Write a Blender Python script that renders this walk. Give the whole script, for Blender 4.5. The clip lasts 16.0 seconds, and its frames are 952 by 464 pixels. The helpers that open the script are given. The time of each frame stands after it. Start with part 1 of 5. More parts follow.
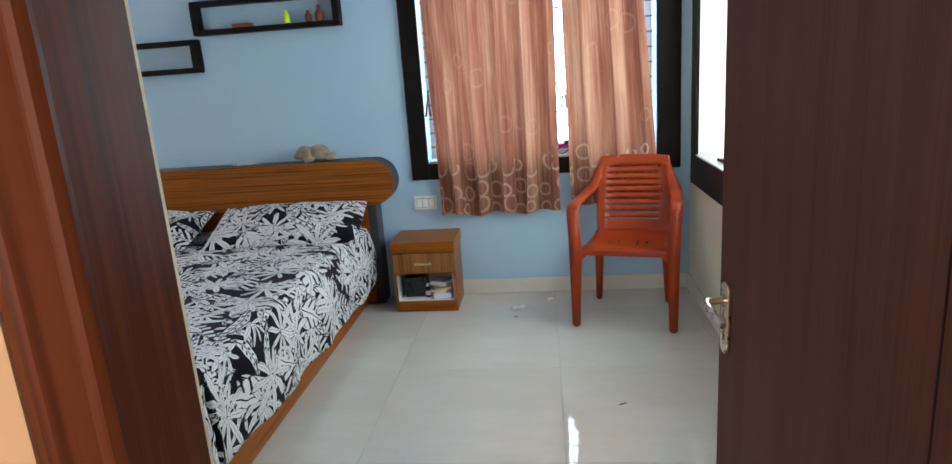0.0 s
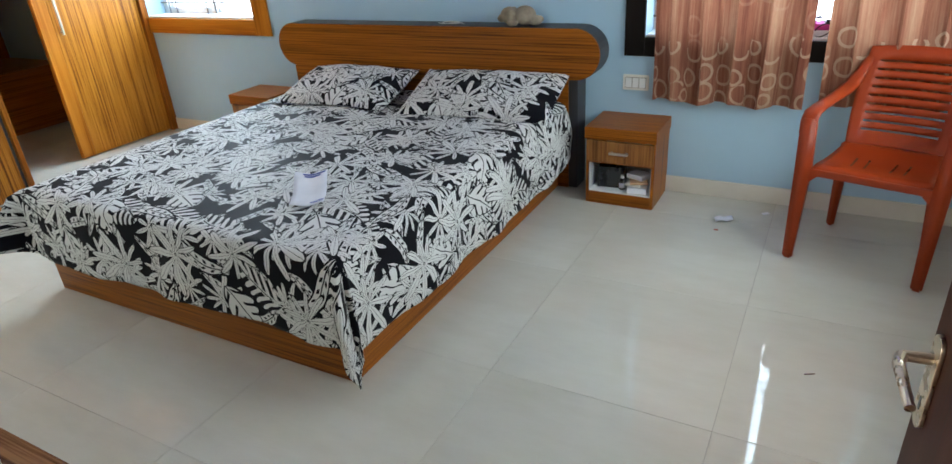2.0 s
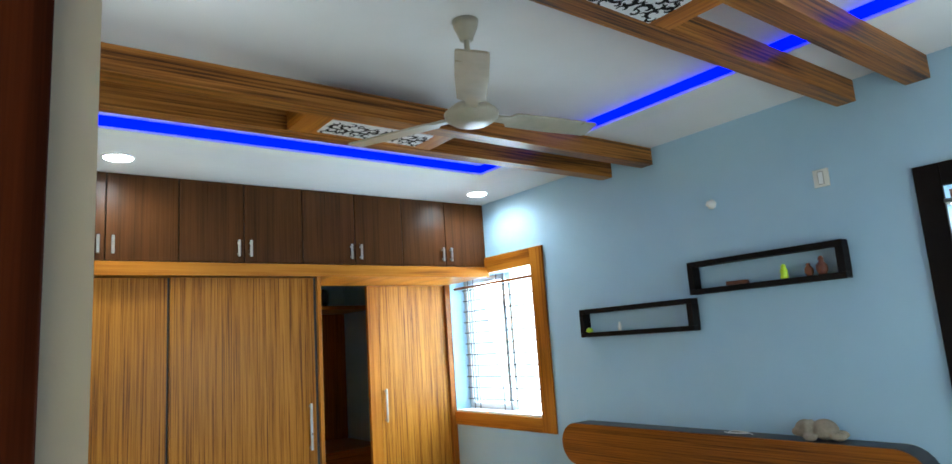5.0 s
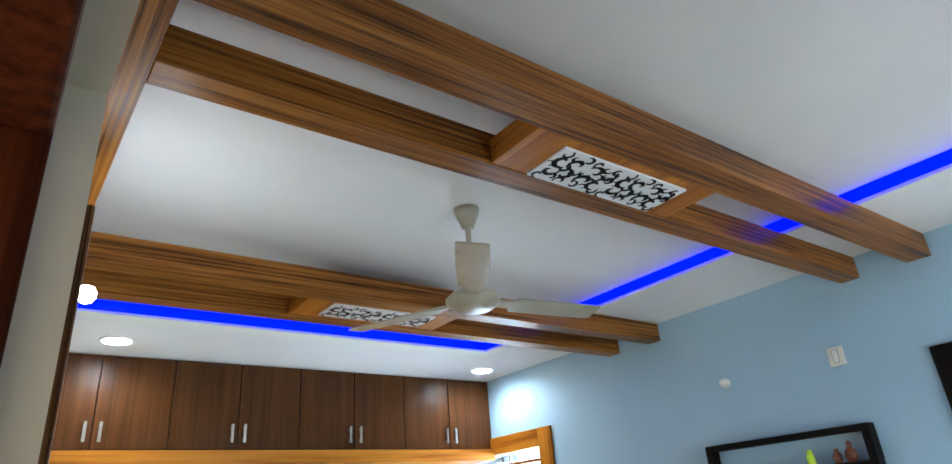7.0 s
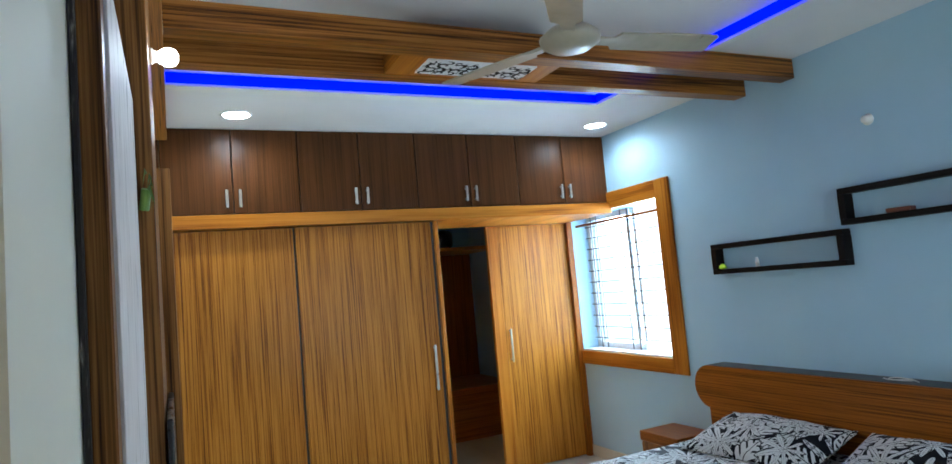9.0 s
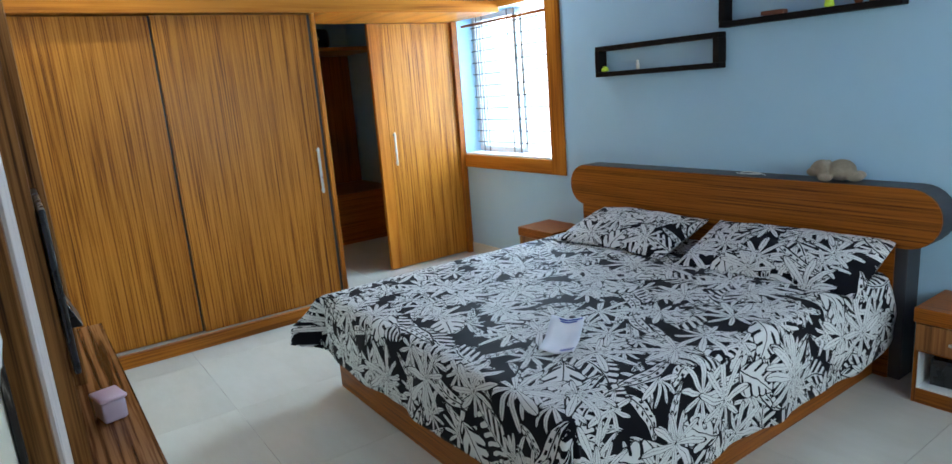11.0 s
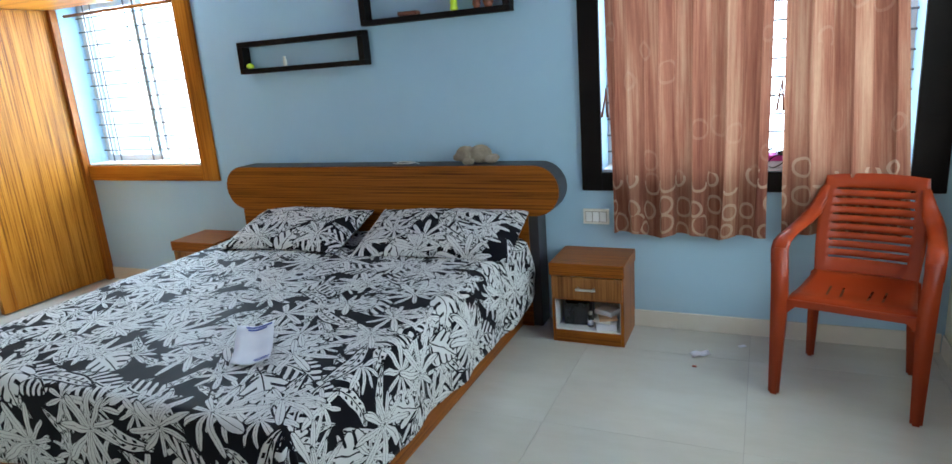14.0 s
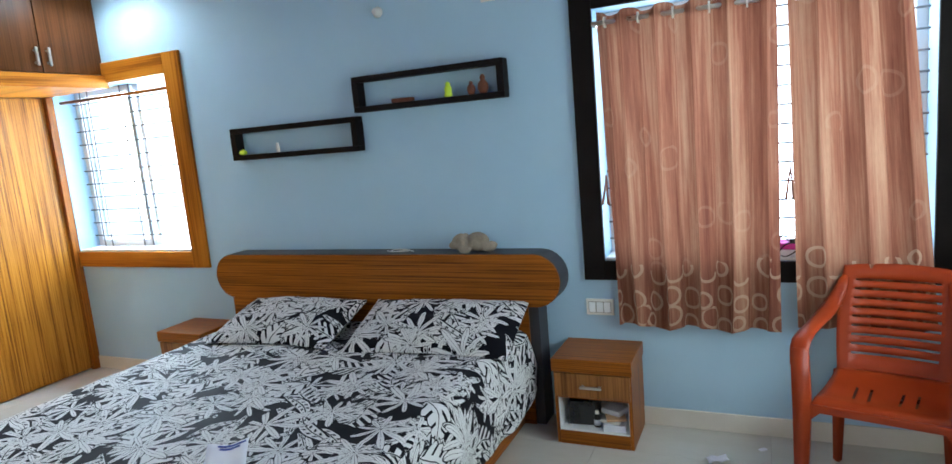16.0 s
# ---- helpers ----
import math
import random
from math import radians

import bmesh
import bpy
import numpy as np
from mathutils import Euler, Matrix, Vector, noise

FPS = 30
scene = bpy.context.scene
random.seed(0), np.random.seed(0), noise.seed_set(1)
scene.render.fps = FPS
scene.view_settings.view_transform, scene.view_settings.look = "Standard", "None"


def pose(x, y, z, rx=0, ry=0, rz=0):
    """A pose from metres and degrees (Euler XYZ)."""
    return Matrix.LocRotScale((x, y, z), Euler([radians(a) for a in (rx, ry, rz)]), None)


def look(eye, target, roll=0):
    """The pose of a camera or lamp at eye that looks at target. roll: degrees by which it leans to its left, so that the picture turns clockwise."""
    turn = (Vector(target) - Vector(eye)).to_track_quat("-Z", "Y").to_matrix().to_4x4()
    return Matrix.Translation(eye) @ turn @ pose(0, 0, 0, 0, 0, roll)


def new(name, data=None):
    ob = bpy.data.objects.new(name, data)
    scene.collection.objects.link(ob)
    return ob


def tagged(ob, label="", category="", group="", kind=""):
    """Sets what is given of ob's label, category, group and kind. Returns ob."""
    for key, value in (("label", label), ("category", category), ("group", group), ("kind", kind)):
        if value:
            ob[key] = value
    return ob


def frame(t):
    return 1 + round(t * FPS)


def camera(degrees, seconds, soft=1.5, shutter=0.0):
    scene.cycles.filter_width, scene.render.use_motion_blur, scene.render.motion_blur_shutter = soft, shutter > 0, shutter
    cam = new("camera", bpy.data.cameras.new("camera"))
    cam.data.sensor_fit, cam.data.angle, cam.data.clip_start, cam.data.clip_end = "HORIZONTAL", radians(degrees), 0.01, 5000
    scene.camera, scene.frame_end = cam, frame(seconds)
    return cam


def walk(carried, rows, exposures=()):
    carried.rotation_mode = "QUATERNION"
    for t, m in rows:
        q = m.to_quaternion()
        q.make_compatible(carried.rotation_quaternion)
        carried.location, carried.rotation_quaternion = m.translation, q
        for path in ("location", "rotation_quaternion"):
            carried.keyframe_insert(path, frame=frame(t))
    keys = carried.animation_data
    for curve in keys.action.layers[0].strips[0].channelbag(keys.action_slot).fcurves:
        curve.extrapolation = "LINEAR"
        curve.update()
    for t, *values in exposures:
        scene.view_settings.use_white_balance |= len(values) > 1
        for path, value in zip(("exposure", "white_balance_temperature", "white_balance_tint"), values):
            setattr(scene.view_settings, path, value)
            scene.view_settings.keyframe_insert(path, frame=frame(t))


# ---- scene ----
cam = camera(72.5, 16.0)
PATH = [
    (0, (0.292, 0.194, 1.466), (0.070, 2.123, 0.986), -4.0),
    (0.5, (0.450, 0.295, 1.421), (0.005, 2.084, 0.647), -3.9),
    (1, (0.533, 0.325, 1.415), (0.018, 2.023, 0.494), -3.9),
    (1.5, (0.518, 0.444, 1.466), (-0.062, 2.120, 0.541), -3.6),
    (2, (0.486, 0.635, 1.583), (-0.404, 2.193, 0.702), -4.0),
    (2.5, (0.490, 0.740, 1.589), (-0.834, 1.986, 0.755), -4.3),
    (2.7, (0.518, 0.757, 1.608), (-0.906, 1.929, 0.842), -4.7),
    (3, (0.550, 0.768, 1.595), (-0.966, 1.910, 0.973), -4.7),
    (3.5, (0.565, 0.736, 1.580), (-1.014, 1.916, 1.240), -4.2),
    (4, (0.588, 0.738, 1.556), (-1.009, 1.937, 1.446), -3.7),
    (4.5, (0.580, 0.753, 1.531), (-1.016, 1.955, 1.638), -3.8),
    (5, (0.596, 0.717, 1.604), (-0.971, 1.915, 1.935), -3.9),
    (5.2, (0.609, 0.711, 1.613), (-0.940, 1.899, 2.049), -4.1),
    (7.3, (0.589, 0.772, 1.699), (-0.857, 1.881, 2.530), -5.0),
    (7.5, (0.601, 0.798, 1.674), (-0.872, 1.873, 2.496), -5.0),
    (8, (0.602, 0.846, 1.697), (-1.058, 1.756, 2.342), -5.2),
    (8.5, (0.541, 0.887, 1.681), (-1.214, 1.716, 2.163), -5.0),
    (9, (0.511, 0.909, 1.648), (-1.291, 1.762, 1.812), -5.1),
    (9.2, (0.509, 0.920, 1.652), (-1.300, 1.771, 1.703), -5.0),
    (9.5, (0.495, 0.914, 1.621), (-1.303, 1.787, 1.552), -4.9),
    (9.7, (0.488, 0.907, 1.617), (-1.294, 1.806, 1.480), -4.8),
    (12, (0.442, 0.839, 1.566), (-0.987, 2.124, 1.012), -4.9),
    (12.5, (0.421, 0.821, 1.575), (-0.890, 2.212, 0.989), -5.1),
    (13, (0.374, 0.786, 1.554), (-0.748, 2.327, 0.950), -4.5),
    (13.5, (0.369, 0.803, 1.529), (-0.605, 2.448, 0.941), -4.4),
    (14, (0.351, 0.807, 1.547), (-0.451, 2.568, 1.040), -4.4),
    (14.5, (0.331, 0.814, 1.557), (-0.388, 2.643, 1.185), -4.3),
    (15, (0.312, 0.821, 1.600), (-0.357, 2.691, 1.359), -4.4),
    (15.2, (0.288, 0.800, 1.606), (-0.365, 2.681, 1.401), -4.1),
    (15.5, (0.296, 0.856, 1.599), (-0.374, 2.731, 1.406), -4.6),
    (16, (0.325, 1.012, 1.638), (-0.496, 2.810, 1.330), -5.0),
]
EXPOSURES = [(0.0, 1.05, 5800, 4), (0.5, 1.08, 6100, 8), (1.0, 1.05, 6000, 3), (2.7, 0.92, 5750, 2), (3.5, 0.86, 5500, 0), (5.0, 0.7, 5550, -3), (7.5, 0.85, 5700, 3), (9.0, 0.56, 5300, -1), (12.5, 0.84, 5300, 1), (14.0, 0.86, 5450, 0), (16.0, 0.84, 5600, 2)]
walk(cam, [(t, look(eye, target, roll)) for t, eye, target, roll in PATH], EXPOSURES)

# ---- light and exposure ----
world = bpy.data.worlds.new("world")
scene.world = world
world.use_nodes = True
wn = world.node_tree.nodes
sky = wn.new("ShaderNodeTexSky")
sky.sky_type, sky.sun_disc = "NISHITA", False
sky.sun_elevation, sky.sun_rotation = radians(50), radians(150)
wn["Background"].inputs[1].default_value = 0.12
world.node_tree.links.new(sky.outputs[0], wn["Background"].inputs[0])
sun = new("sun", bpy.data.lights.new("sun", "SUN"))
sun.data.energy, sun.data.angle, sun.data.color = 2.0, radians(0.6), (1, 0.95, 0.88)
sun.matrix_world = look((2, -6, 12), (0, 2, 0))


def window_light(name, m, sx, sy, watts, colour=(0.80, 0.91, 1.0)):
    """Area lamp for sky light in an opening; the hall one is an added fill."""
    lamp = new(name, bpy.data.lights.new(name, "AREA"))
    lamp.data.shape, lamp.data.size, lamp.data.size_y = "RECTANGLE", sx, sy
    lamp.data.energy, lamp.data.color = watts, colour
    lamp.matrix_world = m


window_light("window_light_west", look((-3.95, 5.0, 1.75), (-3.6, 0, 0.6)), 1.7, 1.6, 138)
window_light("window_light_north", look((0.27, 4.60, 1.54), (0.27, 0, 0.9)), 1.4, 1.2, 21)
window_light("window_light_east", look((1.50, 3.2, 1.55), (-3, 3.0, 0.7)), 1.6, 1.2, 14, (0.95, 0.98, 0.93))
# warm fill added to brighten the hall, no known window behind it
window_light("window_light_hall", look((-0.3, -1.45, 1.5), (-0.3, 3, 1.2)), 1.5, 1.15, 19, (1, 0.86, 0.72))


# ---- materials ----
def material(name, colour=(0.8, 0.8, 0.8), rough=0.5, metal=0.0, spec=0.5):
    m = bpy.data.materials.new(name)
    m.use_nodes = True
    b = m.node_tree.nodes["Principled BSDF"]
    b.inputs["Base Color"].default_value = (*colour, 1)
    b.inputs["Roughness"].default_value = rough
    b.inputs["Metallic"].default_value = metal
    b.inputs["Specular IOR Level"].default_value = spec
    return m


def bsdf(m):
    return m.node_tree.nodes["Principled BSDF"]


class Graph:
    """Short hand for wiring nodes."""

    def __init__(self, m):
        self.t = m.node_tree

    def node(self, kind, **settings):
        n = self.t.nodes.new(kind)
        for k, v in settings.items():
            setattr(n, k, v)
        return n

    def link(self, a, b):
        if hasattr(a, "node"):
            self.t.links.new(a, b)
        else:
            b.default_value = a
        return b

    def math(self, op, a, b=0.0, c=0.0):
        n = self.node("ShaderNodeMath", operation=op)
        for i, v in enumerate((a, b, c)):
            self.link(v, n.inputs[i])
        return n.outputs[0]

    def coords(self, scale=(1, 1, 1), out="Object"):
        tc, mp = self.node("ShaderNodeTexCoord"), self.node("ShaderNodeMapping")
        self.link(tc.outputs[out], mp.inputs[0])
        mp.inputs["Scale"].default_value = scale
        return mp.outputs[0]

    def noise(self, vec, scale=1.0, detail=3.0, rough=0.55):
        n = self.node("ShaderNodeTexNoise")
        self.link(vec, n.inputs["Vector"])
        n.inputs["Scale"].default_value, n.inputs["Detail"].default_value, n.inputs["Roughness"].default_value = scale, detail, rough
        return n.outputs[0]

    def ramp(self, fac, stops):
        n = self.node("ShaderNodeValToRGB")
        while len(n.color_ramp.elements) < len(stops):
            n.color_ramp.elements.new(0.5)
        for e, (p, c) in zip(n.color_ramp.elements, stops):
            e.position, e.color = p, (*c, 1)
        self.link(fac, n.inputs[0])
        return n.outputs[0]

    def mix(self, fac, a, b, mode="MIX"):
        n = self.node("ShaderNodeMix", data_type="RGBA", blend_type=mode)
        for v, i in ((fac, 0), (a, 6), (b, 7)):
            self.link((*v, 1) if isinstance(v, tuple) and len(v) == 3 else v, n.inputs[i])
        return n.outputs[2]

    def bump(self, height, strength, distance, m):
        n = self.node("ShaderNodeBump")
        n.inputs["Strength"].default_value, n.inputs["Distance"].default_value = strength, distance
        self.link(height, n.inputs["Height"])
        self.link(n.outputs[0], bsdf(m).inputs["Normal"])


def wood(name, grain, dark, mid, light, fine=1.0, rough=0.34, streak=0.6):
    """Striped veneer: fine lines along one axis, broad slow bands over them."""
    m = material(name, rough=rough, spec=0.2)
    g = Graph(m)
    along = [120 * fine] * 3
    for axis in grain:
        along["xyz".index(axis)] = 1.3
    broad = [14 * fine] * 3
    for axis in grain:
        broad["xyz".index(axis)] = 0.7
    a = g.noise(g.coords(along), 1.0, 4.0, 0.62)
    b = g.noise(g.coords(broad), 1.0, 2.0, 0.5)
    k = g.math("ADD", g.math("MULTIPLY", a, streak), g.math("MULTIPLY", b, 1 - streak))
    col = g.ramp(k, ((0.38, dark), (0.47, mid), (0.58, light)))
    cloud = g.noise(g.coords((1.7, 1.7, 1.7)), 1.0, 2.0)
    col = g.mix(0.25, col, g.ramp(cloud, ((0.3, (0.62, 0.62, 0.62)), (0.7, (1, 1, 1)))), "MULTIPLY")
    g.link(col, bsdf(m).inputs["Base Color"])
    g.link(g.math("MULTIPLY_ADD", a, 0.22, rough - 0.1), bsdf(m).inputs["Roughness"])
    g.bump(a, 0.12, 0.002, m)
    return m


def mottled(name, c1, c2, rough, scale=3.0, fine=60.0, bump=0.06, metal=0.0):
    """Paint, plaster, plastic or stone: slow cloud of two tints and a fine grain."""
    m = material(name, c1, rough, metal)
    g = Graph(m)
    cloud = g.noise(g.coords(), scale, 4.0, 0.6)
    grain = g.noise(g.coords(), fine, 3.0, 0.6)
    g.link(g.ramp(cloud, ((0.35, c1), (0.68, c2))), bsdf(m).inputs["Base Color"])
    g.link(g.math("MULTIPLY_ADD", cloud, 0.16, rough - 0.08), bsdf(m).inputs["Roughness"])
    if bump:
        g.bump(grain, bump, 0.004, m)
    return m


def glowing(name, colour, strength):
    m = material(name, colour)
    bsdf(m).inputs["Emission Color"].default_value = (*colour, 1)
    bsdf(m).inputs["Emission Strength"].default_value = strength
    return m


ZEBRA = ((0.13, 0.038, 0.004), (0.36, 0.128, 0.010), (0.52, 0.21, 0.022))
AMBER = ((0.22, 0.066, 0.005), (0.41, 0.138, 0.010), (0.53, 0.205, 0.020))
CHERRY = ((0.105, 0.026, 0.002), (0.25, 0.073, 0.005), (0.34, 0.108, 0.008))
POSTZEBRA = ((0.022, 0.008, 0.002), (0.15, 0.060, 0.013), (0.30, 0.14, 0.036))
zebra_x, zebra_y, zebra_z = (wood("zebra_veneer_" + a, a, *ZEBRA, streak=0.86) for a in "xyz")
amber_x, amber_y, amber_z = (wood("amber_veneer_" + a, a, *AMBER, fine=0.7, streak=0.45) for a in "xyz")
cherry_x, cherry_y, cherry_z = (wood("cherry_veneer_" + a, a, *CHERRY, fine=1.3, streak=0.84) for a in "xyz")
counter_wood = wood("counter_veneer", "xz", (0.012, 0.004, 0.002), (0.15, 0.054, 0.015), (0.36, 0.165, 0.055), fine=0.5, rough=0.19, streak=0.85)
post_wood = wood("post_veneer", "z", *POSTZEBRA, fine=0.8, streak=0.8, rough=0.4)
beam_wood = wood("beam_veneer", "y", (0.045, 0.014, 0.003), (0.215, 0.077, 0.011), (0.37, 0.152, 0.026), fine=0.75, rough=0.36, streak=0.75)
header_wood = wood("header_veneer", "x", (0.05, 0.016, 0.003), (0.225, 0.080, 0.012), (0.37, 0.152, 0.026), fine=0.75, rough=0.3, streak=0.75)
walnut_z = wood("walnut_laminate", "z", (0.050, 0.0170, 0.0042), (0.074, 0.0260, 0.0068), (0.100, 0.0365, 0.0100), fine=1.0, rough=0.3)
door_wood = wood("door_laminate", "z", (0.046, 0.0145, 0.0078), (0.066, 0.0215, 0.0118), (0.082, 0.0280, 0.0158), fine=1.2, rough=0.5)
bsdf(door_wood).inputs["Specular IOR Level"].default_value = 0.13
frame_wood = wood("polished_frame_wood", "z", (0.042, 0.0098, 0.003), (0.088, 0.0205, 0.0065), (0.135, 0.034, 0.010), fine=0.5, rough=0.42)
bsdf(walnut_z).inputs["Specular IOR Level"].default_value = 0.17
bsdf(frame_wood).inputs["Specular IOR Level"].default_value = 0.12
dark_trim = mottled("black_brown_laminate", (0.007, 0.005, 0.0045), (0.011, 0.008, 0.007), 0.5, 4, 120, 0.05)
bsdf(dark_trim).inputs["Specular IOR Level"].default_value = 0.1
dark_edge = mottled("charcoal_laminate", (0.030, 0.028, 0.032), (0.042, 0.040, 0.045), 0.45, 4, 120, 0.05)
blue_paint = mottled("pale_blue_wall_paint", (0.40, 0.575, 0.72), (0.43, 0.605, 0.75), 0.6, 1.4, 220, 0.05)
cream_paint = mottled("cream_wall_paint", (0.77, 0.745, 0.585), (0.81, 0.785, 0.635), 0.6, 1.6, 220, 0.05)
peach_paint = mottled("peach_hall_paint", (0.56, 0.33, 0.18), (0.60, 0.37, 0.21), 0.6, 1.6, 220, 0.05)
ceiling_paint = mottled("white_ceiling_paint", (0.78, 0.77, 0.76), (0.83, 0.82, 0.81), 0.7, 1.2, 200, 0.03)
white_paint = mottled("white_paint", (0.78, 0.79, 0.80), (0.84, 0.84, 0.84), 0.5, 3, 150, 0.03)
skirting_tile = mottled("cream_skirting_tile", (0.70, 0.66, 0.58), (0.76, 0.72, 0.65), 0.22, 5, 60, 0.02)
grout = mottled("grey_grout", (0.30, 0.28, 0.25), (0.40, 0.38, 0.34), 0.8, 9, 90, 0.1)
steel = mottled("brushed_steel", (0.55, 0.53, 0.50), (0.66, 0.64, 0.60), 0.3, 30, 200, 0.03, 1.0)
brass = mottled("satin_brass_nickel", (0.52, 0.42, 0.30), (0.66, 0.56, 0.42), 0.28, 30, 200, 0.03, 1.0)
worn_bronze = mottled("worn_bronze", (0.035, 0.025, 0.016), (0.16, 0.12, 0.08), 0.42, 45, 120, 0.2, 0.7)
bar_metal = mottled("painted_grille_steel", (0.15, 0.15, 0.15), (0.21, 0.21, 0.21), 0.5, 20, 90, 0.05)
aluminium = mottled("window_aluminium", (0.45, 0.44, 0.43), (0.55, 0.54, 0.53), 0.4, 10, 90, 0.03, 0.6)
ivory_plastic = mottled("ivory_switch_plastic", (0.74, 0.72, 0.66), (0.80, 0.78, 0.72), 0.3, 8, 90, 0.0)
fan_cream = mottled("aged_cream_enamel", (0.36, 0.33, 0.24), (0.45, 0.41, 0.31), 0.3, 9, 60, 0.02)
chair_plastic = mottled("orange_brown_plastic", (0.27, 0.031, 0.005), (0.32, 0.042, 0.008), 0.34, 6, 260, 0.06)
bsdf(chair_plastic).inputs["Specular IOR Level"].default_value = 0.3
black_plastic = mottled("black_plastic", (0.010, 0.010, 0.011), (0.018, 0.018, 0.02), 0.28, 9, 90, 0.0)
granite = mottled("grey_granite", (0.30, 0.31, 0.32), (0.46, 0.47, 0.48), 0.2, 60, 220, 0.0)
paper_white = mottled("white_paper", (0.72, 0.73, 0.80), (0.80, 0.80, 0.86), 0.7, 12, 90, 0.05)
ink_blue = mottled("blue_print", (0.03, 0.05, 0.30), (0.05, 0.08, 0.38), 0.6, 20, 90, 0.0)
lime = mottled("lime_plastic", (0.55, 0.75, 0.02), (0.62, 0.82, 0.05), 0.4, 20, 90, 0.0)
terracotta = mottled("dark_clay", (0.12, 0.035, 0.015), (0.17, 0.05, 0.02), 0.5, 25, 90, 0.1)
plush = mottled("beige_plush", (0.26, 0.21, 0.15), (0.38, 0.315, 0.235), 0.95, 18, 300, 0.9)
pink_clear = mottled("pink_tub_plastic", (0.50, 0.41, 0.50), (0.58, 0.48, 0.58), 0.25, 8, 90, 0.0)
pink_lid = mottled("pale_pink_lid_plastic", (0.72, 0.52, 0.62), (0.78, 0.60, 0.68), 0.3, 8, 90, 0.0)
magenta = mottled("magenta_cloth", (0.55, 0.03, 0.30), (0.68, 0.06, 0.40), 0.7, 20, 90, 0.1)
leaf_green = mottled("leaf_green", (0.10, 0.20, 0.02), (0.20, 0.30, 0.05), 0.5, 20, 90, 0.0)
led_blue = glowing("blue_led_strip", (0.002, 0.004, 1.0), 1.25)
lamp_white = glowing("lit_lamp_diffuser", (1.0, 0.98, 0.95), 24.0)
bulb_white = glowing("lit_bulb", (1.0, 0.96, 0.9), 22.0)
daylight = glowing("bright_hazy_daylight", (0.95, 0.98, 1.0), 1.2)

floor_tile = mottled("polished_vitrified_tile", (0.60, 0.58, 0.515), (0.66, 0.645, 0.58), 0.05, 1.1, 18, 0.0)
_g = Graph(floor_tile)
_vein = _g.noise(_g.coords((0.8, 3.0, 1)), 2.2, 6.0, 0.7)
_old = bsdf(floor_tile).inputs["Base Color"].links[0].from_socket
_rnd = _g.node("ShaderNodeObjectInfo").outputs["Random"]
_col = _g.mix(0.5, _old, _g.ramp(_vein, ((0.3, (0.86, 0.84, 0.80)), (0.6, (1, 1, 1)))), "MULTIPLY")
_col = _g.mix(1.0, _col, _g.ramp(_rnd, ((0.0, (0.96, 0.96, 0.96)), (1.0, (1, 1, 1)))), "MULTIPLY")
_g.link(_col, bsdf(floor_tile).inputs["Base Color"])
_g.link(_g.math("MULTIPLY_ADD", _vein, 0.035, 0.010), bsdf(floor_tile).inputs["Roughness"])

bsdf(floor_tile).inputs["Specular IOR Level"].default_value = 0.8

# black board edge with pale chips along it
worn_edge = material("chipped_black_edge", rough=0.6)
_g = Graph(worn_edge)
_n = _g.noise(_g.coords((90, 90, 14)), 1.0, 4.0, 0.6)
_g.link(_g.ramp(_n, ((0.56, (0.012, 0.009, 0.008)), (0.64, (0.10, 0.085, 0.07)), (0.7, (0.34, 0.31, 0.27)))), bsdf(worn_edge).inputs["Base Color"])

# white distressed panel: long dark flakes in chalky paint
flaked = material("flaked_white_laminate", rough=0.6)
_g = Graph(flaked)
_n = _g.noise(_g.coords((26, 26, 5)), 1.0, 4.0, 0.6)
_g.link(_g.ramp(_n, ((0.30, (0.24, 0.19, 0.15)), (0.42, (0.66, 0.60, 0.55)), (0.7, (0.76, 0.71, 0.66)))), bsdf(flaked).inputs["Base Color"])
_g.bump(_n, 0.5, 0.004, flaked)

glass = material("window_glass", (0.95, 0.98, 1), 0.02)
bsdf(glass).inputs["Transmission Weight"].default_value = 1.0


